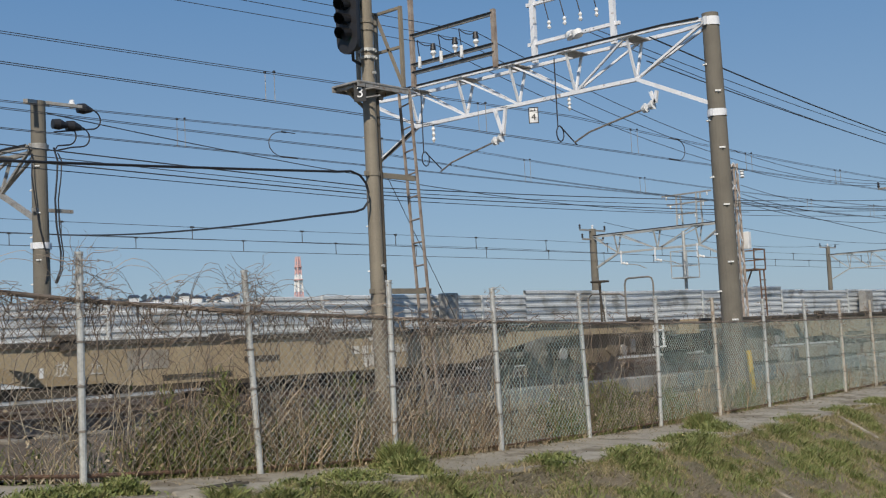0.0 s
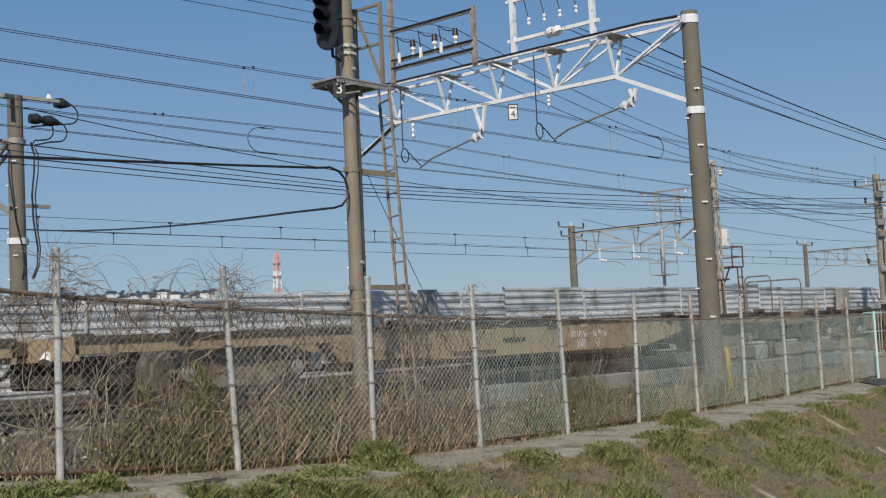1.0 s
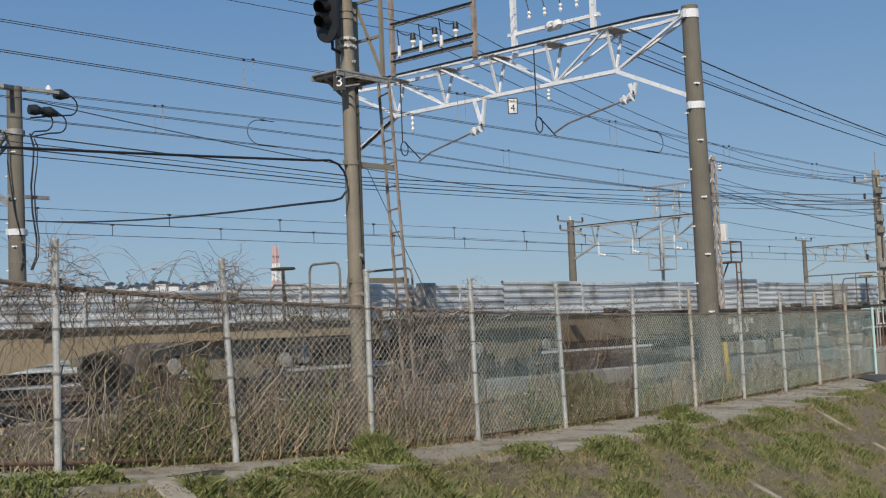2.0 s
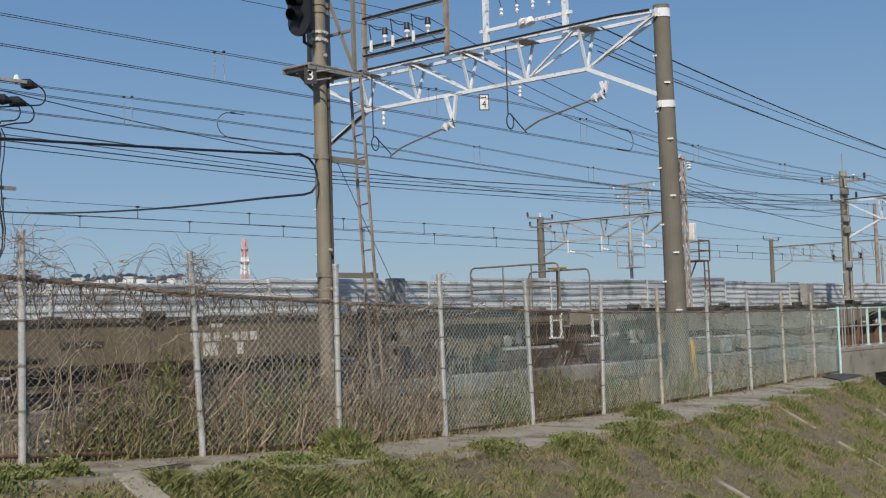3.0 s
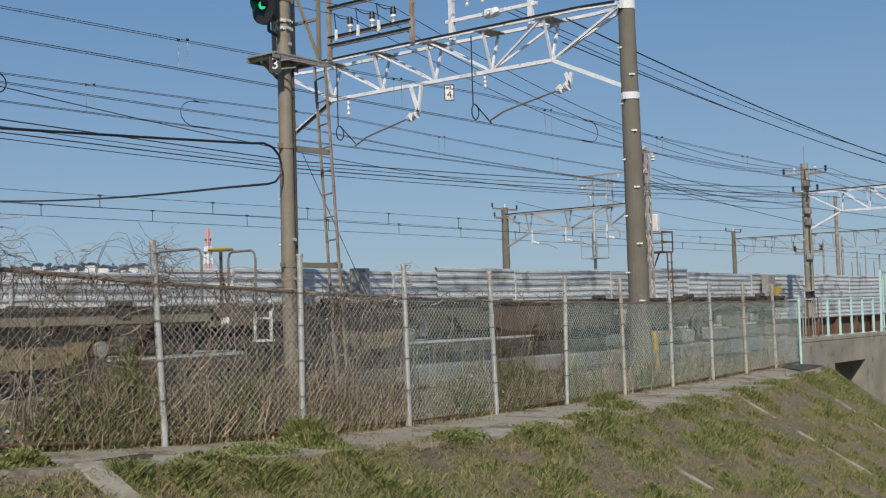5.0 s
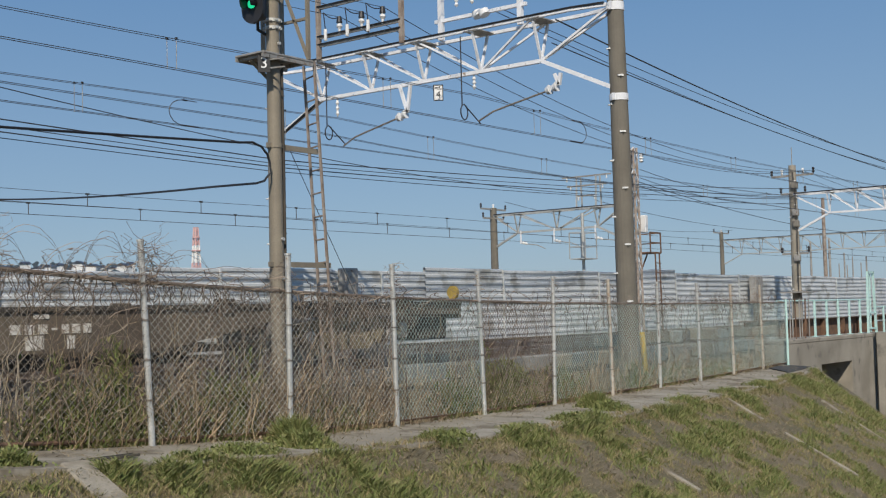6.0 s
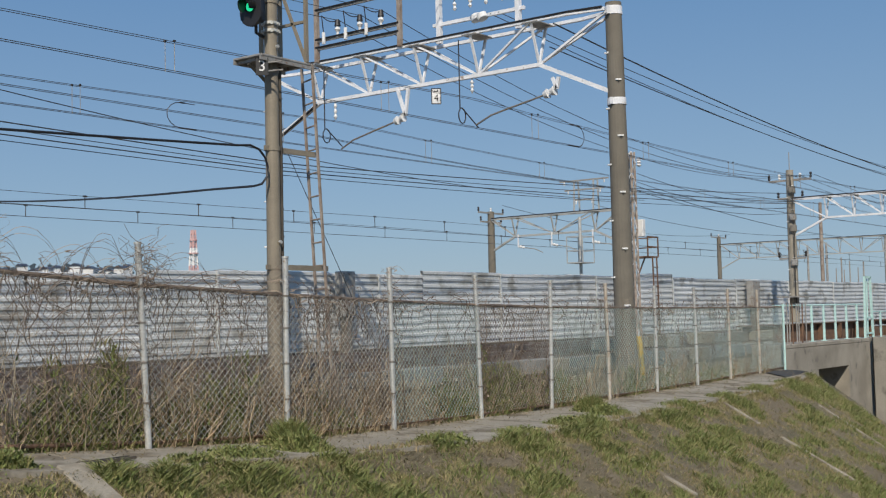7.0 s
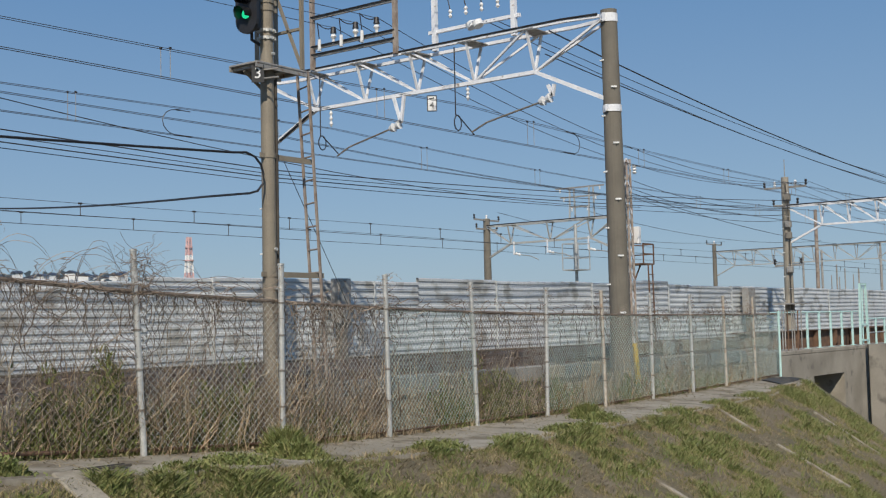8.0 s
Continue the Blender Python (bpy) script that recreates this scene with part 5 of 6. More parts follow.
def build_weeds():
    rnd = random.Random(23)
    stalks, vines, stems = [], [], []
    n = 0
    while n < 2300:
        x = rnd.uniform(3.5, 26.5)
        if rnd.random() > weed_amount(x):
            continue
        n += 1
        y = fence_y(x) + abs(rnd.gauss(0.05, 0.35)) - 0.02
        z = ground_z(x, y)
        h = rnd.uniform(0.2, 0.85) * (1.05 if x < 10.6 else 0.75)
        if rnd.random() < 0.12:
            h *= 1.45
        lx, ly = rnd.gauss(0, 0.15) * h, rnd.gauss(0, 0.12) * h
        pts, m = [], 9
        bx, by = rnd.gauss(0, 0.05), rnd.gauss(0, 0.04)
        ph, fq = rnd.uniform(0, 6), rnd.uniform(4, 13)
        for i in range(m + 1):
            u = i / m
            droop = 0.25 * h * max(0, u - 0.6) ** 2 * rnd.uniform(0, 4)
            pts.append(Vector((x + lx * u * u + bx * (math.sin(u * fq + ph) - math.sin(ph)) + rnd.gauss(0, 0.012), y + ly * u + by * math.sin(u * 4), z + h * u - droop)))
        stalks.append((pts, rnd.uniform(0.0025, 0.006)))
        for _k in range(rnd.randrange(0, 3)):
            k = rnd.randrange(2, 8)
            s = pts[k]
            a = rnd.choice((-1, 1)) * rnd.uniform(0.1, 0.35)
            stalks.append(([s, s + Vector((a * 0.5, 0.02, 0.1)), s + Vector((a, 0.03, rnd.uniform(0.05, 0.25)))], 0.003))
    # thick pale winding stems at the foot of the mesh
    for _ in range(230):
        x = rnd.uniform(4.4, 12.5) if rnd.random() < 0.85 else rnd.uniform(12, 20)
        px, pz, ang = x, fence_z(x), rnd.uniform(1.1, 2.0)
        pts = []
        for i in range(rnd.randrange(8, 17)):
            pts.append(Vector((px, fence_y(px) + 0.05 + 0.03 * math.sin(i * 0.9 + x), pz)))
            ang += rnd.gauss(0, 0.32) + (1.57 - ang) * 0.15
            px += 0.085 * math.cos(ang)
            pz += 0.085 * math.sin(ang)
        stems.append((pts, rnd.uniform(0.004, 0.0085)))
    # runners that hang down from the top rail
    for _ in range(420):
        x = rnd.uniform(3.5, 10.8) if rnd.random() < 0.75 else rnd.uniform(10.8, 26)
        px, pz, ang = x, fence_z(x) + 1.44, rnd.uniform(-2.1, -1.0)
        pts = []
        for i in range(rnd.randrange(4, 13)):
            pts.append(Vector((px, fence_y(px) + 0.03 + rnd.uniform(-0.03, 0.05), pz)))
            ang += rnd.gauss(0, 0.5) + (-1.57 - ang) * 0.2
            px += 0.07 * math.cos(ang)
            pz += 0.07 * math.sin(ang)
        vines.append((pts, rnd.uniform(0.003, 0.0075)))
    # climbing vines woven into the mesh
    for _ in range(560):
        x = rnd.uniform(3.5, 26.5)
        if rnd.random() > (0.45 if x < 5.4 else 1.0 if x < 10.6 else 0.38):
            continue
        y0 = fence_y(x) - 0.01 + rnd.uniform(0, 0.05)
        z = fence_z(x) + rnd.uniform(0.15, 1.15)
        pts = []
        px, pz = x, z
        ang = rnd.uniform(0.9, 2.2)
        for i in range(rnd.randrange(7, 15)):
            pts.append(Vector((px, fence_y(px) + rnd.uniform(-0.02, 0.06), pz)))
            ang += rnd.gauss(0, 0.4)
            px += 0.1 * math.cos(ang)
            pz = min(pz + 0.1 * math.sin(ang), fence_z(px) + 1.56 + rnd.uniform(-0.03, 0.03))
        vines.append((pts, rnd.uniform(0.003, 0.007)))
    # tangles along the top rail
    for _ in range(230):
        x = rnd.uniform(3.2, 26.8)
        if rnd.random() > (1.0 if x < 10.6 else 0.55):
            continue
        pts = []
        px, pz = x, fence_z(x) + 1.43
        ang = rnd.uniform(-0.6, 0.6) + rnd.choice((0, math.pi))
        for i in range(rnd.randrange(6, 12)):
            pts.append(Vector((px, fence_y(px) + rnd.uniform(-0.06, 0.08), pz)))
            ang += rnd.gauss(0, 0.55)
            px += 0.09 * math.cos(ang)
            pz += 0.06 * math.sin(ang) - (pz - fence_z(px) - 1.45) * 0.25
        vines.append((pts, rnd.uniform(0.003, 0.006)))
    # tufts round the post tops and arching runners
    for post in POST_X[:-1]:
        size = 1.0 if post < 7.5 else (0.6 if post < 11 else 0.45)
        for _ in range(int(70 * size) if post < 7.5 else int(26 * size)):
            px, pz = post + rnd.gauss(0, 0.04), fence_z(post) + rnd.uniform(1.4, 1.78)
            ang = rnd.uniform(0, math.tau)
            pts = []
            for i in range(rnd.randrange(4, 9)):
                pts.append(Vector((px, fence_y(post) + rnd.uniform(-0.08, 0.08), pz)))
                ang += rnd.gauss(0, 0.5)
                px += 0.07 * size * math.cos(ang)
                pz += 0.07 * size * math.sin(ang) - 0.012
            vines.append((pts, rnd.uniform(0.002, 0.0045)))
    for xa, xb, rise in ((6.0, 6.8, 0.26), (5.3, 6.1, 0.3), (5.8, 6.5, 0.2), (6.95, 7.7, 0.24), (5.2, 5.7, 0.2), (7.3, 8.4, 0.12), (4.3, 5.05, 0.25), (3.5, 4.5, 0.3), (6.2, 6.7, 0.33)):
        for j in range(2):
            pts = []
            for i in range(13):
                u = i / 12
                px = xa + (xb - xa) * u
                pts.append(Vector((px, fence_y(px) + 0.03 * math.sin(7 * u + j), fence_z(px) + 1.46 + (rise + 0.05 * j) * math.sin(math.pi * min(1, u * 1.05)) ** 0.8 + rnd.gauss(0, 0.006))))
            vines.append((pts, 0.0035))
    strands("dry_weeds", M_STALK, stalks, "tall dry brown weed stalks behind the fence", "dry weeds")
    strands("pale_stems", M_STEM, stems, "pale winding dead stems at the fence foot", "dry weeds")
    strands("bare_vines", M_VINE, vines, "bare tangled vines climbing the fence", "vines")
    # low leaves
    seeds = []
    for cx, spread_, n, hh in ((6.45, 0.5, 3000, 0.8), (6.0, 0.6, 1200, 0.5), (7.3, 0.8, 1700, 0.55), (7.95, 0.34, 1900, 0.85), (9.7, 0.5, 500, 0.4), (9.3, 0.8, 700, 0.45), (12.1, 0.35, 1200, 0.55), (13.3, 0.7, 3400, 0.75), (15.0, 0.3, 1500, 0.7), (15.2, 0.7, 1400, 0.45), (17.9, 0.5, 1200, 0.45), (19.4, 0.5, 1000, 0.4), (22, 1.5, 800, 0.35), (11.9, 0.4, 900, 0.4), (4.6, 0.9, 250, 0.3)):
        for _ in range(n):
            x = cx + rnd.gauss(0, spread_ * 0.5)
            y = fence_y(x) + 0.02 + abs(rnd.gauss(0, 0.16))
            z = ground_z(x, y) + rnd.random() ** 1.9 * hh * (0.75 + 0.9 * noise.noise((x * 3.1, 0.0, 5.0)))
            a = rnd.uniform(0, math.tau)
            L = rnd.uniform(0.03, 0.10)
            seeds.append(((x, y, z), rnd.uniform(0.03, 0.11), (L * math.cos(a), L * math.sin(a)), rnd.uniform(0.005, 0.013), rnd.uniform(0, math.pi)))
    tagged(blade_mesh("green_weeds", M_WEEDLEAF, seeds), "low olive green weeds along the fence", "weeds", kind="stuff")
    # curled dry leaves caught at the fence foot
    seeds = []
    for _ in range(3400):
        x = rnd.uniform(4.5, 21)
        if rnd.random() > (1.0 if x < 10.6 else 0.4):
            continue
        y = fence_y(x) + 0.02 + abs(rnd.gauss(0, 0.1))
        a = rnd.uniform(0, math.tau)
        L = rnd.uniform(0.02, 0.07)
        seeds.append(((x, y, ground_z(x, y) + 0.02 + rnd.random() ** 2.2 * 0.55), rnd.uniform(-0.03, 0.05), (L * math.cos(a), L * math.sin(a)), rnd.uniform(0.007, 0.02), a + math.pi / 2))
    tagged(blade_mesh("dry_leaves", M_STEM, seeds), "curled tan dead leaves caught in the fence", "dead leaves", kind="stuff")
    # straw litter behind the fence
    seeds = []
    for _ in range(7000):
        x = rnd.uniform(6.2, 26.5)
        y = min(fence_y(x) + rnd.uniform(-0.05, 3.2), 11.78)
        a = rnd.uniform(0, math.tau)
        L = rnd.uniform(0.1, 0.3)
        seeds.append(((x, y, ground_z(x, y)), rnd.uniform(0.06, 0.35), (L * math.cos(a), L * math.sin(a) * 0.6), rnd.uniform(0.004, 0.008), rnd.uniform(0, math.pi)))
    tagged(blade_mesh("straw", M_DRYGRASS, seeds), "pale dry straw behind the fence", "dry grass", kind="stuff")


build_weeds()


# ---- distance ----
def build_distance():
    tower = thing("chimney_tower", "red and white banded lattice tower far away", "tower", at=(372, 430, -6))
    def reach(z):
        return 3.1 - z * 0.046
    bands = ((0, 11, M_HAZERED), (11, 22, M_SIGNWHITE), (22, 33, M_HAZERED), (33, 41, M_SIGNWHITE), (41, 49.4, M_HAZERED))
    for z0, z1, mat in bands:
        bm = B()
        steps = 3
        for i in range(steps):
            a, b = z0 + (z1 - z0) * i / steps, z0 + (z1 - z0) * (i + 1) / steps
            for k in range(4):
                p0, p1 = [(math.cos(math.pi * (2 * q + 1) / 4) * 1.2, math.sin(math.pi * (2 * q + 1) / 4) * 1.2) for q in (k, k + 1)]
                angle_bar(bm, (p0[0] * reach(a), p0[1] * reach(a), a), (p0[0] * reach(b), p0[1] * reach(b), b), 0.55)
                angle_bar(bm, (p0[0] * reach(a), p0[1] * reach(a), a), (p1[0] * reach(b), p1[1] * reach(b), b), 0.34)
                angle_bar(bm, (p1[0] * reach(a), p1[1] * reach(a), a), (p0[0] * reach(b), p0[1] * reach(b), b), 0.34)
                angle_bar(bm, (p0[0] * reach(b), p0[1] * reach(b), b), (p1[0] * reach(b), p1[1] * reach(b), b), 0.34)
        part("section", bm, mat, tower, "red band" if mat is M_HAZERED else "white band")
    for z in (38.5, 44.5):
        bm = B()
        rod(bm, (0, 0, z), (0, 0, z + 0.5), reach(z) * 1.75, n=10)
        part("platform", bm, M_HAZERED, tower)
    rnd = random.Random(5)
    # wooded rise, its colour blued as haze
    verts, faces = [], []
    for q in range(2300):
        hd = rnd.uniform(44, 70)
        d = rnd.uniform(400, 470) if q < 1500 else rnd.uniform(300, 318)
        x, y = d * math.cos(radians(hd)), d * math.sin(radians(hd))
        low = max(0.0, min(1.0, (hd - 50) / 3))
        h = (14 + 6.2 * low) * (0.99 + 0.06 * noise.noise((hd * 1.6, 0.0, 0.0))) * (1 if q < 1500 else 0.655)
        for _k in range(6):
            cx, cy, cz = x + rnd.gauss(0, 4), y + rnd.gauss(0, 4), h * rnd.random() ** 0.5
            s = rnd.uniform(0.5, 1.3)
            o = len(verts)
            verts += [(cx - s, cy, cz), (cx + s, cy, cz), (cx, cy, cz + s * 0.5), (cx, cy + s, cz + 0.2 * s), (cx, cy, cz - s)]
            faces += [(o, o + 1, o + 2), (o, o + 2, o + 3), (o + 1, o + 3, o + 2), (o, o + 4, o + 1)]
    tagged(raw("far_trees", verts, faces, M_HAZELEAF), "wooded rise on the horizon with blue haze in its colour", "trees", kind="stuff")
    for i in range(26):
        hd = 52.1 + i * 0.42 + rnd.uniform(-0.16, 0.16)
        d = rnd.uniform(330, 380)
        x, y = d * math.cos(radians(hd)), d * math.sin(radians(hd))
        w, dp, h = rnd.uniform(0.8, 2.6), 3, rnd.uniform(16.2, 18.0)
        house = thing("apartment_block", "pale apartment block far behind the railway", "building", "far buildings", at=(x, y, -0.8))
        house.rotation_euler = (0, 0, rnd.uniform(-0.6, 0.6))
        bm = B()
        box(bm, (0, 0, h / 2), (w, dp, h))
        part("wall", bm, M_HOUSE, house)
        bm = B()
        v = [bm.verts.new(p) for p in ((-w / 2 - .3, -dp / 2 - .3, h), (w / 2 + .3, -dp / 2 - .3, h), (w / 2 + .3, dp / 2 + .3, h), (-w / 2 - .3, dp / 2 + .3, h), (-w / 2 - .3, 0, h + 0.7), (w / 2 + .3, 0, h + 0.7))]
        for f in ((0, 1, 5, 4), (2, 3, 4, 5), (0, 4, 3), (1, 2, 5), (3, 2, 1, 0)):
            bm.faces.new([v[k] for k in f])
        part("roof", bm, M_ROOF, house)
        for k in (-1, 1):
            bm = B()
            box(bm, (k * w * 0.22, -dp / 2 - 0.02, h * 0.6), (w * 0.18, 0.08, h * 0.22))
            part("window", bm, M_LENSOFF, house)


build_distance()


# ---- container flat wagons ----
SIDE = 13.3                 # near face of the wagons
YC = 14.5                   # centre of their track
HALF = YC - SIDE
LEN, PITCH, SPEED, TAIL = 19.6, 20.4, 14.26, 12.02 + 14.26 * 6.4
AXLES = (-1.8, -3.75, -15.85, -17.8)
WHEEL_R = 0.43


def wheelset_mesh():
    bm = B()
    rod(bm, (0, -0.75, 0), (0, 0.75, 0), 0.07, n=10)
    for s in (-1, 1):
        y = s * 0.565
        rod(bm, (0, y - 0.06, 0), (0, y + 0.06, 0), WHEEL_R, n=28)
        rod(bm, (0, y - s * 0.07, 0), (0, y - s * 0.1, 0), WHEEL_R + 0.025, n=28)
        rod(bm, (0, y + s * 0.06, 0), (0, y + s * 0.075, 0), 0.34, 0.30, n=20)
        for k in range(3):
            a = k * math.tau / 3
            box(bm, (0.2 * math.cos(a), y + s * 0.07, 0.2 * math.sin(a)), (0.1, 0.03, 0.1))
    me = bpy.data.meshes.new("wheelset")
    bm.to_mesh(me)
    bm.free()
    me.materials.append(M_WHEEL)
    return me


WHEELSET = wheelset_mesh()
WHEELS = []


def build_wagon(k, paint, label, brake_at_tail=False):
    """Origin: the tail end on the rail, x along the train; the body runs towards -x."""
    root = thing("flat_wagon", label, "freight wagon", "container flat wagons")
    # fish-bellied side sills
    for s in (-1, 1):
        y = s * HALF
        prof = [(0.0, 0.98), (-LEN, 0.98), (-LEN, 0.76), (-LEN + 4.5, 0.76), (-LEN + 6.6, 0.40), (-6.6, 0.40), (-4.5, 0.76), (0.0, 0.76)]
        bm = B()
        f = [bm.verts.new((x, y, z)) for x, z in prof]
        g = [bm.verts.new((x, y - s * 0.03, z)) for x, z in prof]
        n = len(prof)
        bm.faces.new(f if s < 0 else f[::-1])
        bm.faces.new(g[::-1] if s < 0 else g)
        for i in range(n):
            bm.faces.new((f[i], g[i], g[(i + 1) % n], f[(i + 1) % n]))
        bmesh.ops.recalc_face_normals(bm, faces=bm.faces[:])
        part("side_sill", bm, paint, root)
        bm = B()
        box(bm, (-LEN / 2, y + s * 0.012, 0.955), (LEN, 0.06, 0.06))
        part("top_flange", bm, M_DARK, root, "dark top flange")
        bm = B()
        box(bm, (-LEN / 2, y + s * 0.012, 0.415), (LEN - 13.4, 0.07, 0.035))
        part("bottom_flange", bm, paint, root)
        for i in range(5):
            bm = B()
            x = -1.6 - i * (LEN - 3.2) / 4
            box(bm, (x, y, 1.02), (0.32, 0.16, 0.09), bevel=0.02)
            box(bm, (x, y + s * 0.03, 0.93), (0.2, 0.05, 0.1))
            part("container_lock", bm, M_DARK, root)
    bm = B()
    box(bm, (-LEN / 2, 0, 0.86), (LEN, 0.42, 0.22))
    for i in range(14):
        box(bm, (-0.3 - i * (LEN - 0.6) / 13, 0, 0.88), (0.16, 2 * HALF - 0.08, 0.14))
    part("centre_frame", bm, M_DARK, root)
    # pipes, tanks and a grey air duct below the sill
    bm = B()
    rod(bm, (-6.3, -HALF + 0.12, 0.30), (-11.8, -HALF + 0.12, 0.30), 0.03, n=8)
    box(bm, (-9.0, -HALF + 0.2, 0.22), (6.2, 0.05, 0.1))
    part("air_pipe", bm, M_DARK, root)
    bm = B()
    box(bm, (-LEN / 2, -0.6, 0.35), (LEN - 9.5, 0.08, 0.11))
    box(bm, (-LEN / 2, 0.35, 0.36), (LEN - 9.5, 0.08, 0.12))
    part("brake_rigging", bm, M_DARK, root, "dark brake rigging under the floor")
    bm = B()
    rod(bm, (-9.6, -0.3, 0.42), (-10.8, -0.3, 0.42), 0.2, n=14)
    part("air_tank", bm, M_DARK, root)
    bm = B()
    box(bm, (-8.4, -0.4, 0.42), (0.6, 0.5, 0.36), bevel=0.02)
    part("valve_box", bm, M_DARK, root)
    bm = B()
    for z in (0.50, 0.43):
        box(bm, (-12.0, -HALF - 0.02, z), (1.1, 0.025, 0.022))
    for x in (-11.47, -12.53):
        box(bm, (x, -HALF - 0.02, 0.465), (0.022, 0.025, 0.09))
    part("grab_rail", bm, M_DARK, root)
    bm = B()
    box(bm, (-10.9, -HALF - 0.008, 0.66), (0.62, 0.012, 0.07))
    part("maker_plate", bm, M_DARK, root, "dark plate")
    # lettering shown as plain bars and a small frame
    for x, z, w, h in ((-9.12, 0.70, 0.15, 0.12), (-8.92, 0.70, 0.13, 0.12), (-8.73, 0.70, 0.13, 0.12), (-8.56, 0.70, 0.08, 0.03), (-8.40, 0.70, 0.10, 0.12), (-8.24, 0.70, 0.12, 0.12), (-8.07, 0.70, 0.12, 0.12), (-8.75, 0.86, 0.22, 0.06), (-8.32, 0.53, 0.11, 0.17)):
        bm = B()
        box(bm, (x, -HALF - 0.006, z), (w, 0.01, h))
        part("marking", bm, M_STENCIL, root, "faded white stencilled marking")
    bm = B()
    box(bm, (-8.85, -HALF - 0.006, 0.53), (0.26, 0.01, 0.18))
    part("label_frame", bm, M_STENCIL, root, "white label frame")
    if k == 4:
        for body, x in (("\u653e", -13.97), ("\u6b62", -13.5)):
            text_mesh(body, 0.2, M_STENCIL, root, pose(x, -HALF - 0.006, 0.64, 90, 0, 0), "marking")
        bm = B()
        box(bm, (-14.24, -HALF - 0.006, 0.62), (0.05, 0.01, 0.12))
        part("marking", bm, M_SIGNWHITE, root, "worn white stencilled marking")
        bm = B()
        box(bm, (-12.75, -HALF - 0.004, 0.72), (0.62, 0.006, 0.24))
        part("repainted_patch", bm, M_PATCH, root, "repainted grey patch")
    # bogies
    for c in ((AXLES[0] + AXLES[1]) / 2, (AXLES[2] + AXLES[3]) / 2):
        bog = new("bogie")
        bog.parent = root
        bog.location = (c, 0, 0)
        for s in (-1, 1):
            bm = B()
            y = s * 0.95
            pr = [(-1.28, 0.46), (-0.72, 0.46), (-0.46, 0.22), (0.46, 0.22), (0.72, 0.46), (1.28, 0.46), (1.28, 0.64), (0.62, 0.76), (-0.62, 0.76), (-1.28, 0.64)]
            f = [bm.verts.new((x, y - 0.06, z)) for x, z in pr]
            g = [bm.verts.new((x, y + 0.06, z)) for x, z in pr]
            bm.faces.new(f)
            bm.faces.new(g[::-1])
            for i in range(len(pr)):
                bm.faces.new((f[i], g[i], g[(i + 1) % len(pr)], f[(i + 1) % len(pr)]))
            bmesh.ops.recalc_face_normals(bm, faces=bm.faces[:])
            part("side_frame", bm, M_BOGIE if k in (0, 1) else (M_WGREY if k == 3 else M_OLIVE), bog)
            for q in (-1, 1):
                bm = B()
                box(bm, (q * 0.62, y + s * 0.075, 0.5), (0.34, 0.03, 0.3), Matrix.Rotation(q * 0.5, 3, "Y"), bevel=0.01)
                part("gusset", bm, M_BOGIE if k in (0, 1) else M_OLIVE, bog)
            bm = B()
            box(bm, (1.42, y - s * 0.05, 0.5), (0.22, 0.14, 0.26), bevel=0.02)
            part("brake_cylinder", bm, M_GREYSTEEL, bog, "grey brake cylinder box")
            for x in (-0.975, 0.975):
                bm = B()
                box(bm, (x, y, 0.45), (0.3, 0.16, 0.26), bevel=0.03)
                part("axle_box", bm, M_DARK, bog)
                bm = B()
                rod(bm, (x, y + s * 0.08, 0.43), (x, y + s * 0.11, 0.43), 0.115, 0.105, n=18)
                rod(bm, (x, y + s * 0.11, 0.43), (x, y + s * 0.12, 0.43), 0.05, n=8)
                part("axle_cap", bm, M_GREYSTEEL, bog, "grey axle cap")
            bm = B()
            for dx in (-0.14, 0.0, 0.14):
                for q in range(5):
                    rod(bm, (dx, y, 0.33 + q * 0.05), (dx, y, 0.36 + q * 0.05), 0.065, n=8)
            part("springs", bm, M_DARK, bog)
        bm = B()
        box(bm, (0, 0, 0.62), (0.4, 1.7, 0.2), bevel=0.03)
        part("bolster", bm, M_DARK, bog)
        for dx in (-0.975, 0.975):
            w = share("wheelset", WHEELSET, bog, (dx, 0, WHEEL_R), label="worn steel wheelset")
            WHEELS.append((w, dx))
    # ends: guard rails across the wagon, steps, brake wheel
    def handrail(x, y0, y1, h, mid=False):
        bm = B()
        d = 0.09 if y1 > y0 else -0.09
        pipe(bm, [(x, y0, 0.98), (x, y0, h - 0.12), (x, y0 + d * 0.35, h - 0.03), (x, y0 + d, h), (x, y1 - d, h), (x, y1 - d * 0.35, h - 0.03), (x, y1, h - 0.12), (x, y1, 0.98)], 0.02, 6)
        if mid:
            rod(bm, (x, y0, (h + 1) / 2), (x, y1, (h + 1) / 2), 0.016, n=6)
            for f in (0.3, 0.62):
                rod(bm, (x, y0 + (y1 - y0) * f, 0.98), (x, y0 + (y1 - y0) * f, h), 0.016, n=6)
        part("handrail", bm, M_CLAMP, root)
    edge = HALF - 0.1
    if k == 2:
        handrail(-0.15, -edge, edge, 1.9, mid=True)
    elif k >= 3:
        handrail(-0.7, -edge, -0.42, 1.87)
        bm = B()
        pipe(bm, [(-0.7, -0.4, 1.5), (-0.7, -0.3, 1.56), (-0.7, 0.42, 1.6), (-0.7, 0.52, 1.5), (-0.7, 0.52, 0.98)], 0.02, 6)
        part("low_rail", bm, M_CLAMP, root)
    elif k == 1:
        handrail(-0.12, -edge, -0.1, 1.8)
    if k <= 2:
        handrail(-LEN + 0.12, -edge, -0.5 if k == 0 else 0.4, 1.8)
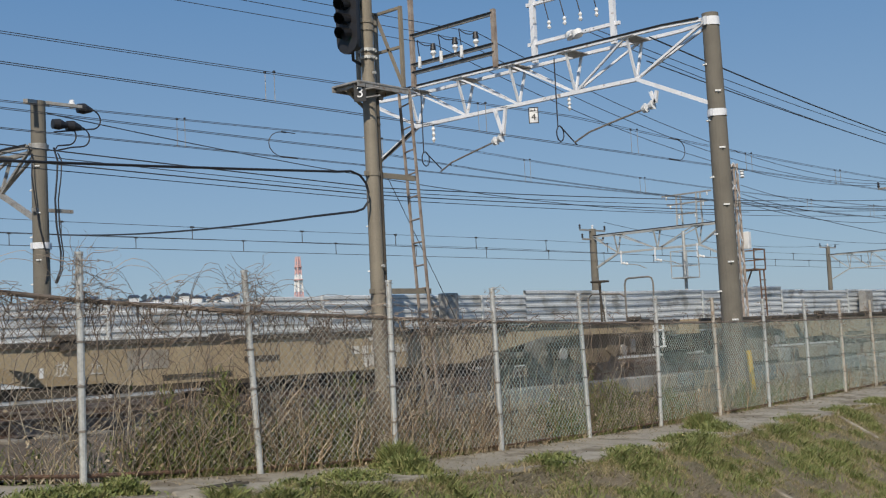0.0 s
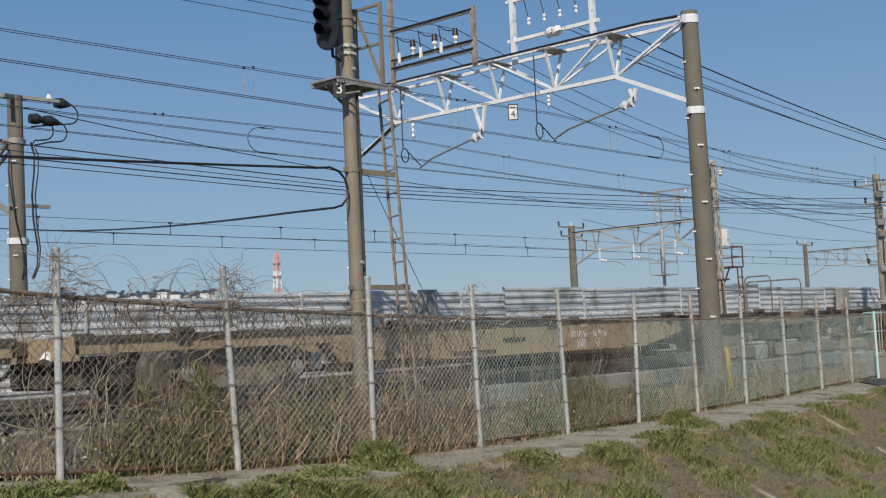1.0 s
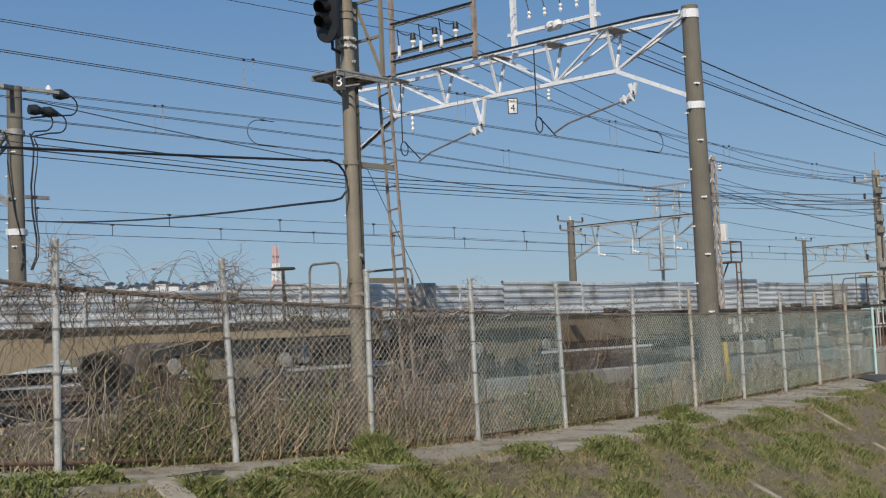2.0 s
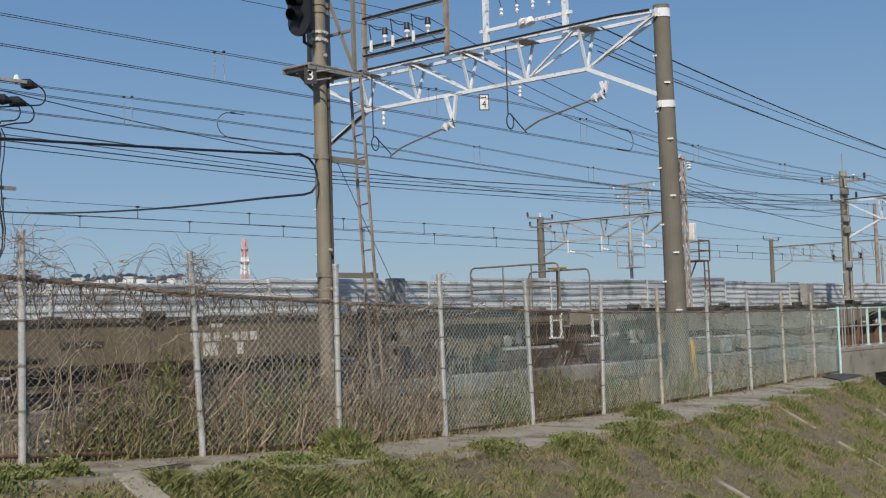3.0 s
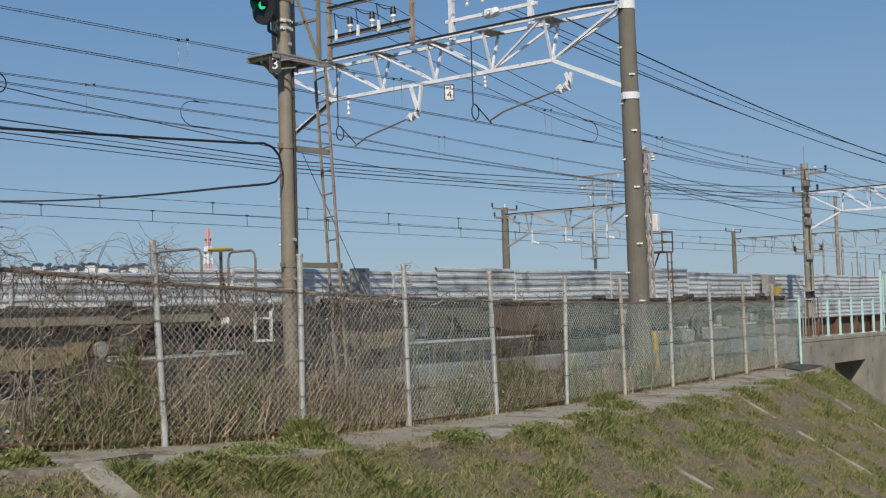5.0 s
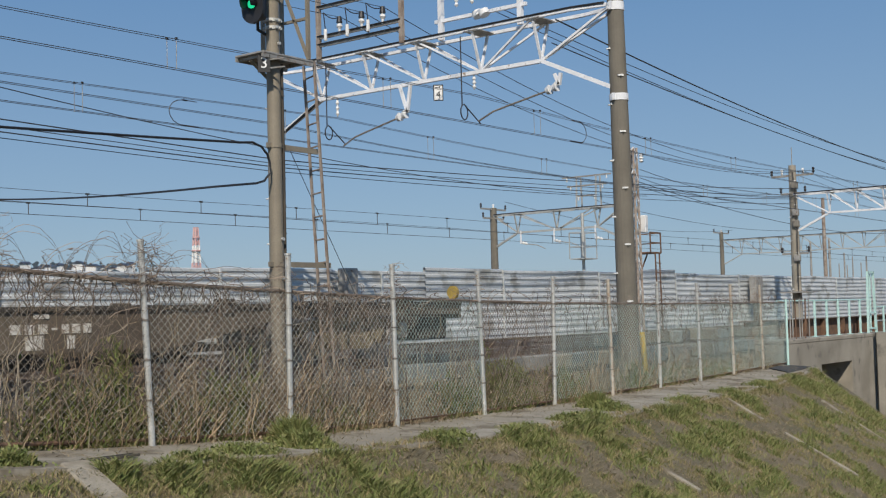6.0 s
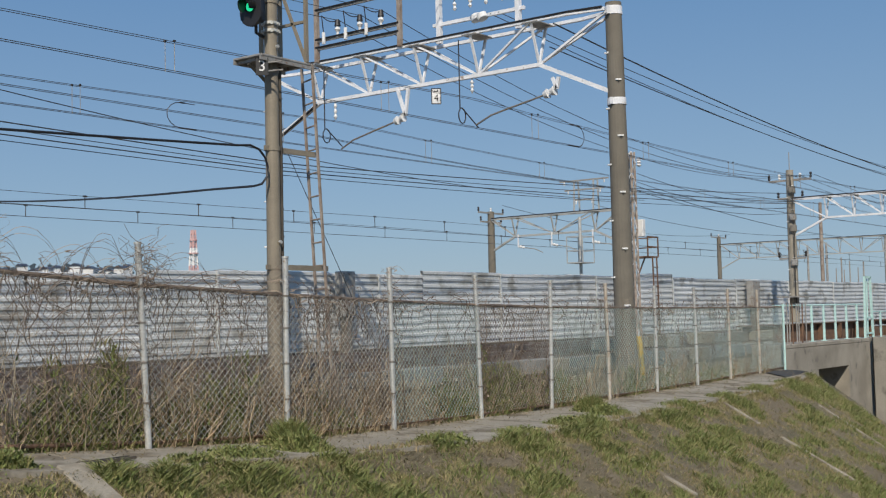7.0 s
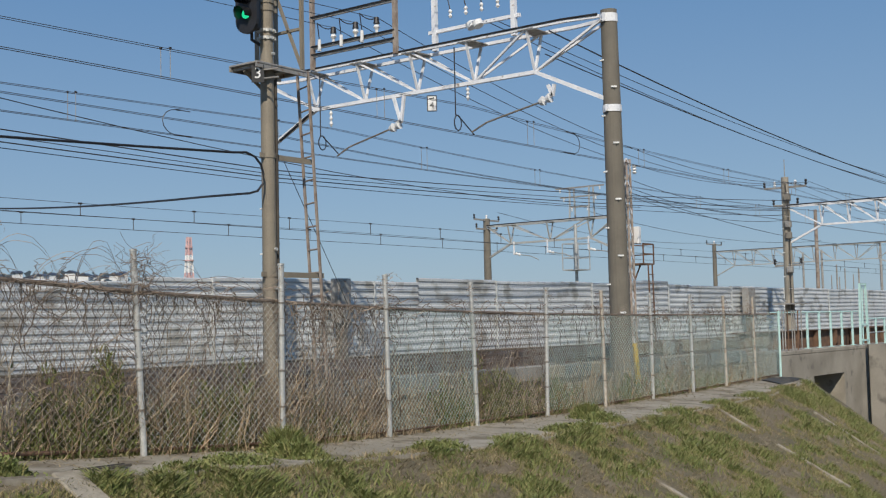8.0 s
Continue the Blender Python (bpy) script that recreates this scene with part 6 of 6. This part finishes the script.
    if k != 2:
        bx, by = (-0.7, 0.2) if brake_at_tail else (-LEN + 0.15, -0.3)
        bm = B()
        rod(bm, (bx, by, 0.9), (bx, by, 1.82), 0.025, n=8)
        rod(bm, (bx + 0.12, by, 0.98), (bx, by, 1.6), 0.015, n=6)
        part("brake_column", bm, M_DARK, root)
        bm = B()
        ring = [(bx + 0.18 * math.cos(a), by + 0.18 * math.sin(a), 1.85) for a in [math.tau * q / 20 for q in range(21)]]
        pipe(bm, ring, 0.02, 6)
        for q in range(4):
            a = q * math.pi / 2
            rod(bm, (bx, by, 1.83), (bx + 0.2 * math.cos(a), by + 0.2 * math.sin(a), 1.85), 0.014, n=5)
        part("brake_wheel", bm, M_DARK if k >= 3 else M_BRAKEWHEEL, root, "dark brake hand wheel" if k >= 3 else "dull yellow brake hand wheel")
    for x in {0: (-LEN + 0.13,), 1: (-LEN + 0.13,), 2: (-0.5,), 3: (), 4: (-0.8,)}[k]:
        bm = B()
        for dx in (-0.16, 0.16):
            box(bm, (x + dx, -HALF - 0.03, 0.66), (0.035, 0.035, 0.44))
        box(bm, (x, -HALF - 0.03, 0.78), (0.32, 0.035, 0.03))
        box(bm, (x, -HALF - 0.03, 0.45), (0.36, 0.1, 0.035))
        part("step", bm, M_SIGNWHITE, root, "white painted step frame")
        if k in (0, 2):
            bm = B()
            pipe(bm, [(x + 0.16 + 0.05 * math.cos(a), -HALF - 0.03, 0.95 + 0.08 * math.sin(a)) for a in [-1.6 + 0.4 * q for q in range(11)]], 0.014, 6)
            part("grab_hook", bm, M_SIGNWHITE, root, "white grab hook")
    bm = B()
    box(bm, (-0.02, 0, 0.83), (0.06, 2 * HALF, 0.3))
    part("end_beam", bm, paint, root)
    bm = B()
    box(bm, (-LEN + 0.02, 0, 0.83), (0.06, 2 * HALF, 0.3))
    part("end_beam", bm, paint, root)
    for x in (0.2, -LEN - 0.2):
        bm = B()
        box(bm, (x, 0, 0.85), (0.5, 0.2, 0.22), bevel=0.04)
        part("coupler", bm, M_DARK, root)
    for x in (-0.55, -LEN + 0.55):
        bm = B()
        box(bm, (x, -0.15, 0.52), (0.8, 1.7, 0.42), bevel=0.04)
        part("brake_gear", bm, M_DARK, root)
    bm = B()
    pipe(bm, sagged((0.05, -0.35, 0.7), (0.42, -0.3, 0.6), 0.15, 8), 0.03, 6)
    part("brake_hose", bm, M_BLACK, root)
    bm = B()
    rod(bm, (-LEN - 0.04, -0.62, 0.80), (-LEN - 0.1, -0.66, 0.68), 0.04, 0.085, n=12)
    part("hose_coupling", bm, M_SIGNWHITE, root, "white hose coupling")
    if k == 0:
        bm = B()
        rod(bm, (0.02, -HALF + 0.2, 1.15), (0.08, -HALF + 0.2, 1.15), 0.12, n=16)
        box(bm, (0.0, -HALF + 0.2, 1.02), (0.04, 0.06, 0.12))
        part("tail_marker", bm, M_BRAKEWHEEL, root, "dull yellow tail marker disc")
    return root


WAGONS = [
    build_wagon(0, M_WDARK, "dark brown empty container flat wagon, last of the train"),
    build_wagon(1, M_WGREY, "dusty grey empty container flat wagon with white stencils"),
    build_wagon(2, M_OLIVE, "grimy olive empty container flat wagon with end guard rail"),
    build_wagon(3, M_TAN, "tan empty container flat wagon with white stencils", brake_at_tail=True),
    build_wagon(4, M_TAN, "tan empty container flat wagon with dark plate", brake_at_tail=True),
]


def motions():
    times = [i / FPS for i in range(4)] + [0.25 * i for i in range(1, 32)] + [8.0 - i / FPS for i in (3, 2, 1, 0)]
    for k, wagon in enumerate(WAGONS):
        walk(wagon, [(t, pose(TAIL - SPEED * t - PITCH * k, YC, 0)) for t in times])
    # the green lens shows late in the train's passing: an added disc swings aside inside the hood
    for added_disc, z in ADDED_DISCS:
        walk(added_disc, [(t, pose(-0.068, 0.074, z, 0, 0, turn)) for t, turn in ((0.0, 0), (4.75, 0), (4.85, -44), (4.95, -86), (8.0, -86))])
    for wheel, dx in WHEELS:
        rows = []
        for f in range(241):
            t = f / FPS
            rows.append((t, pose(dx, 0, WHEEL_R) @ Matrix.Rotation(-SPEED * t / WHEEL_R, 4, "Y")))
        walk(wheel, rows)


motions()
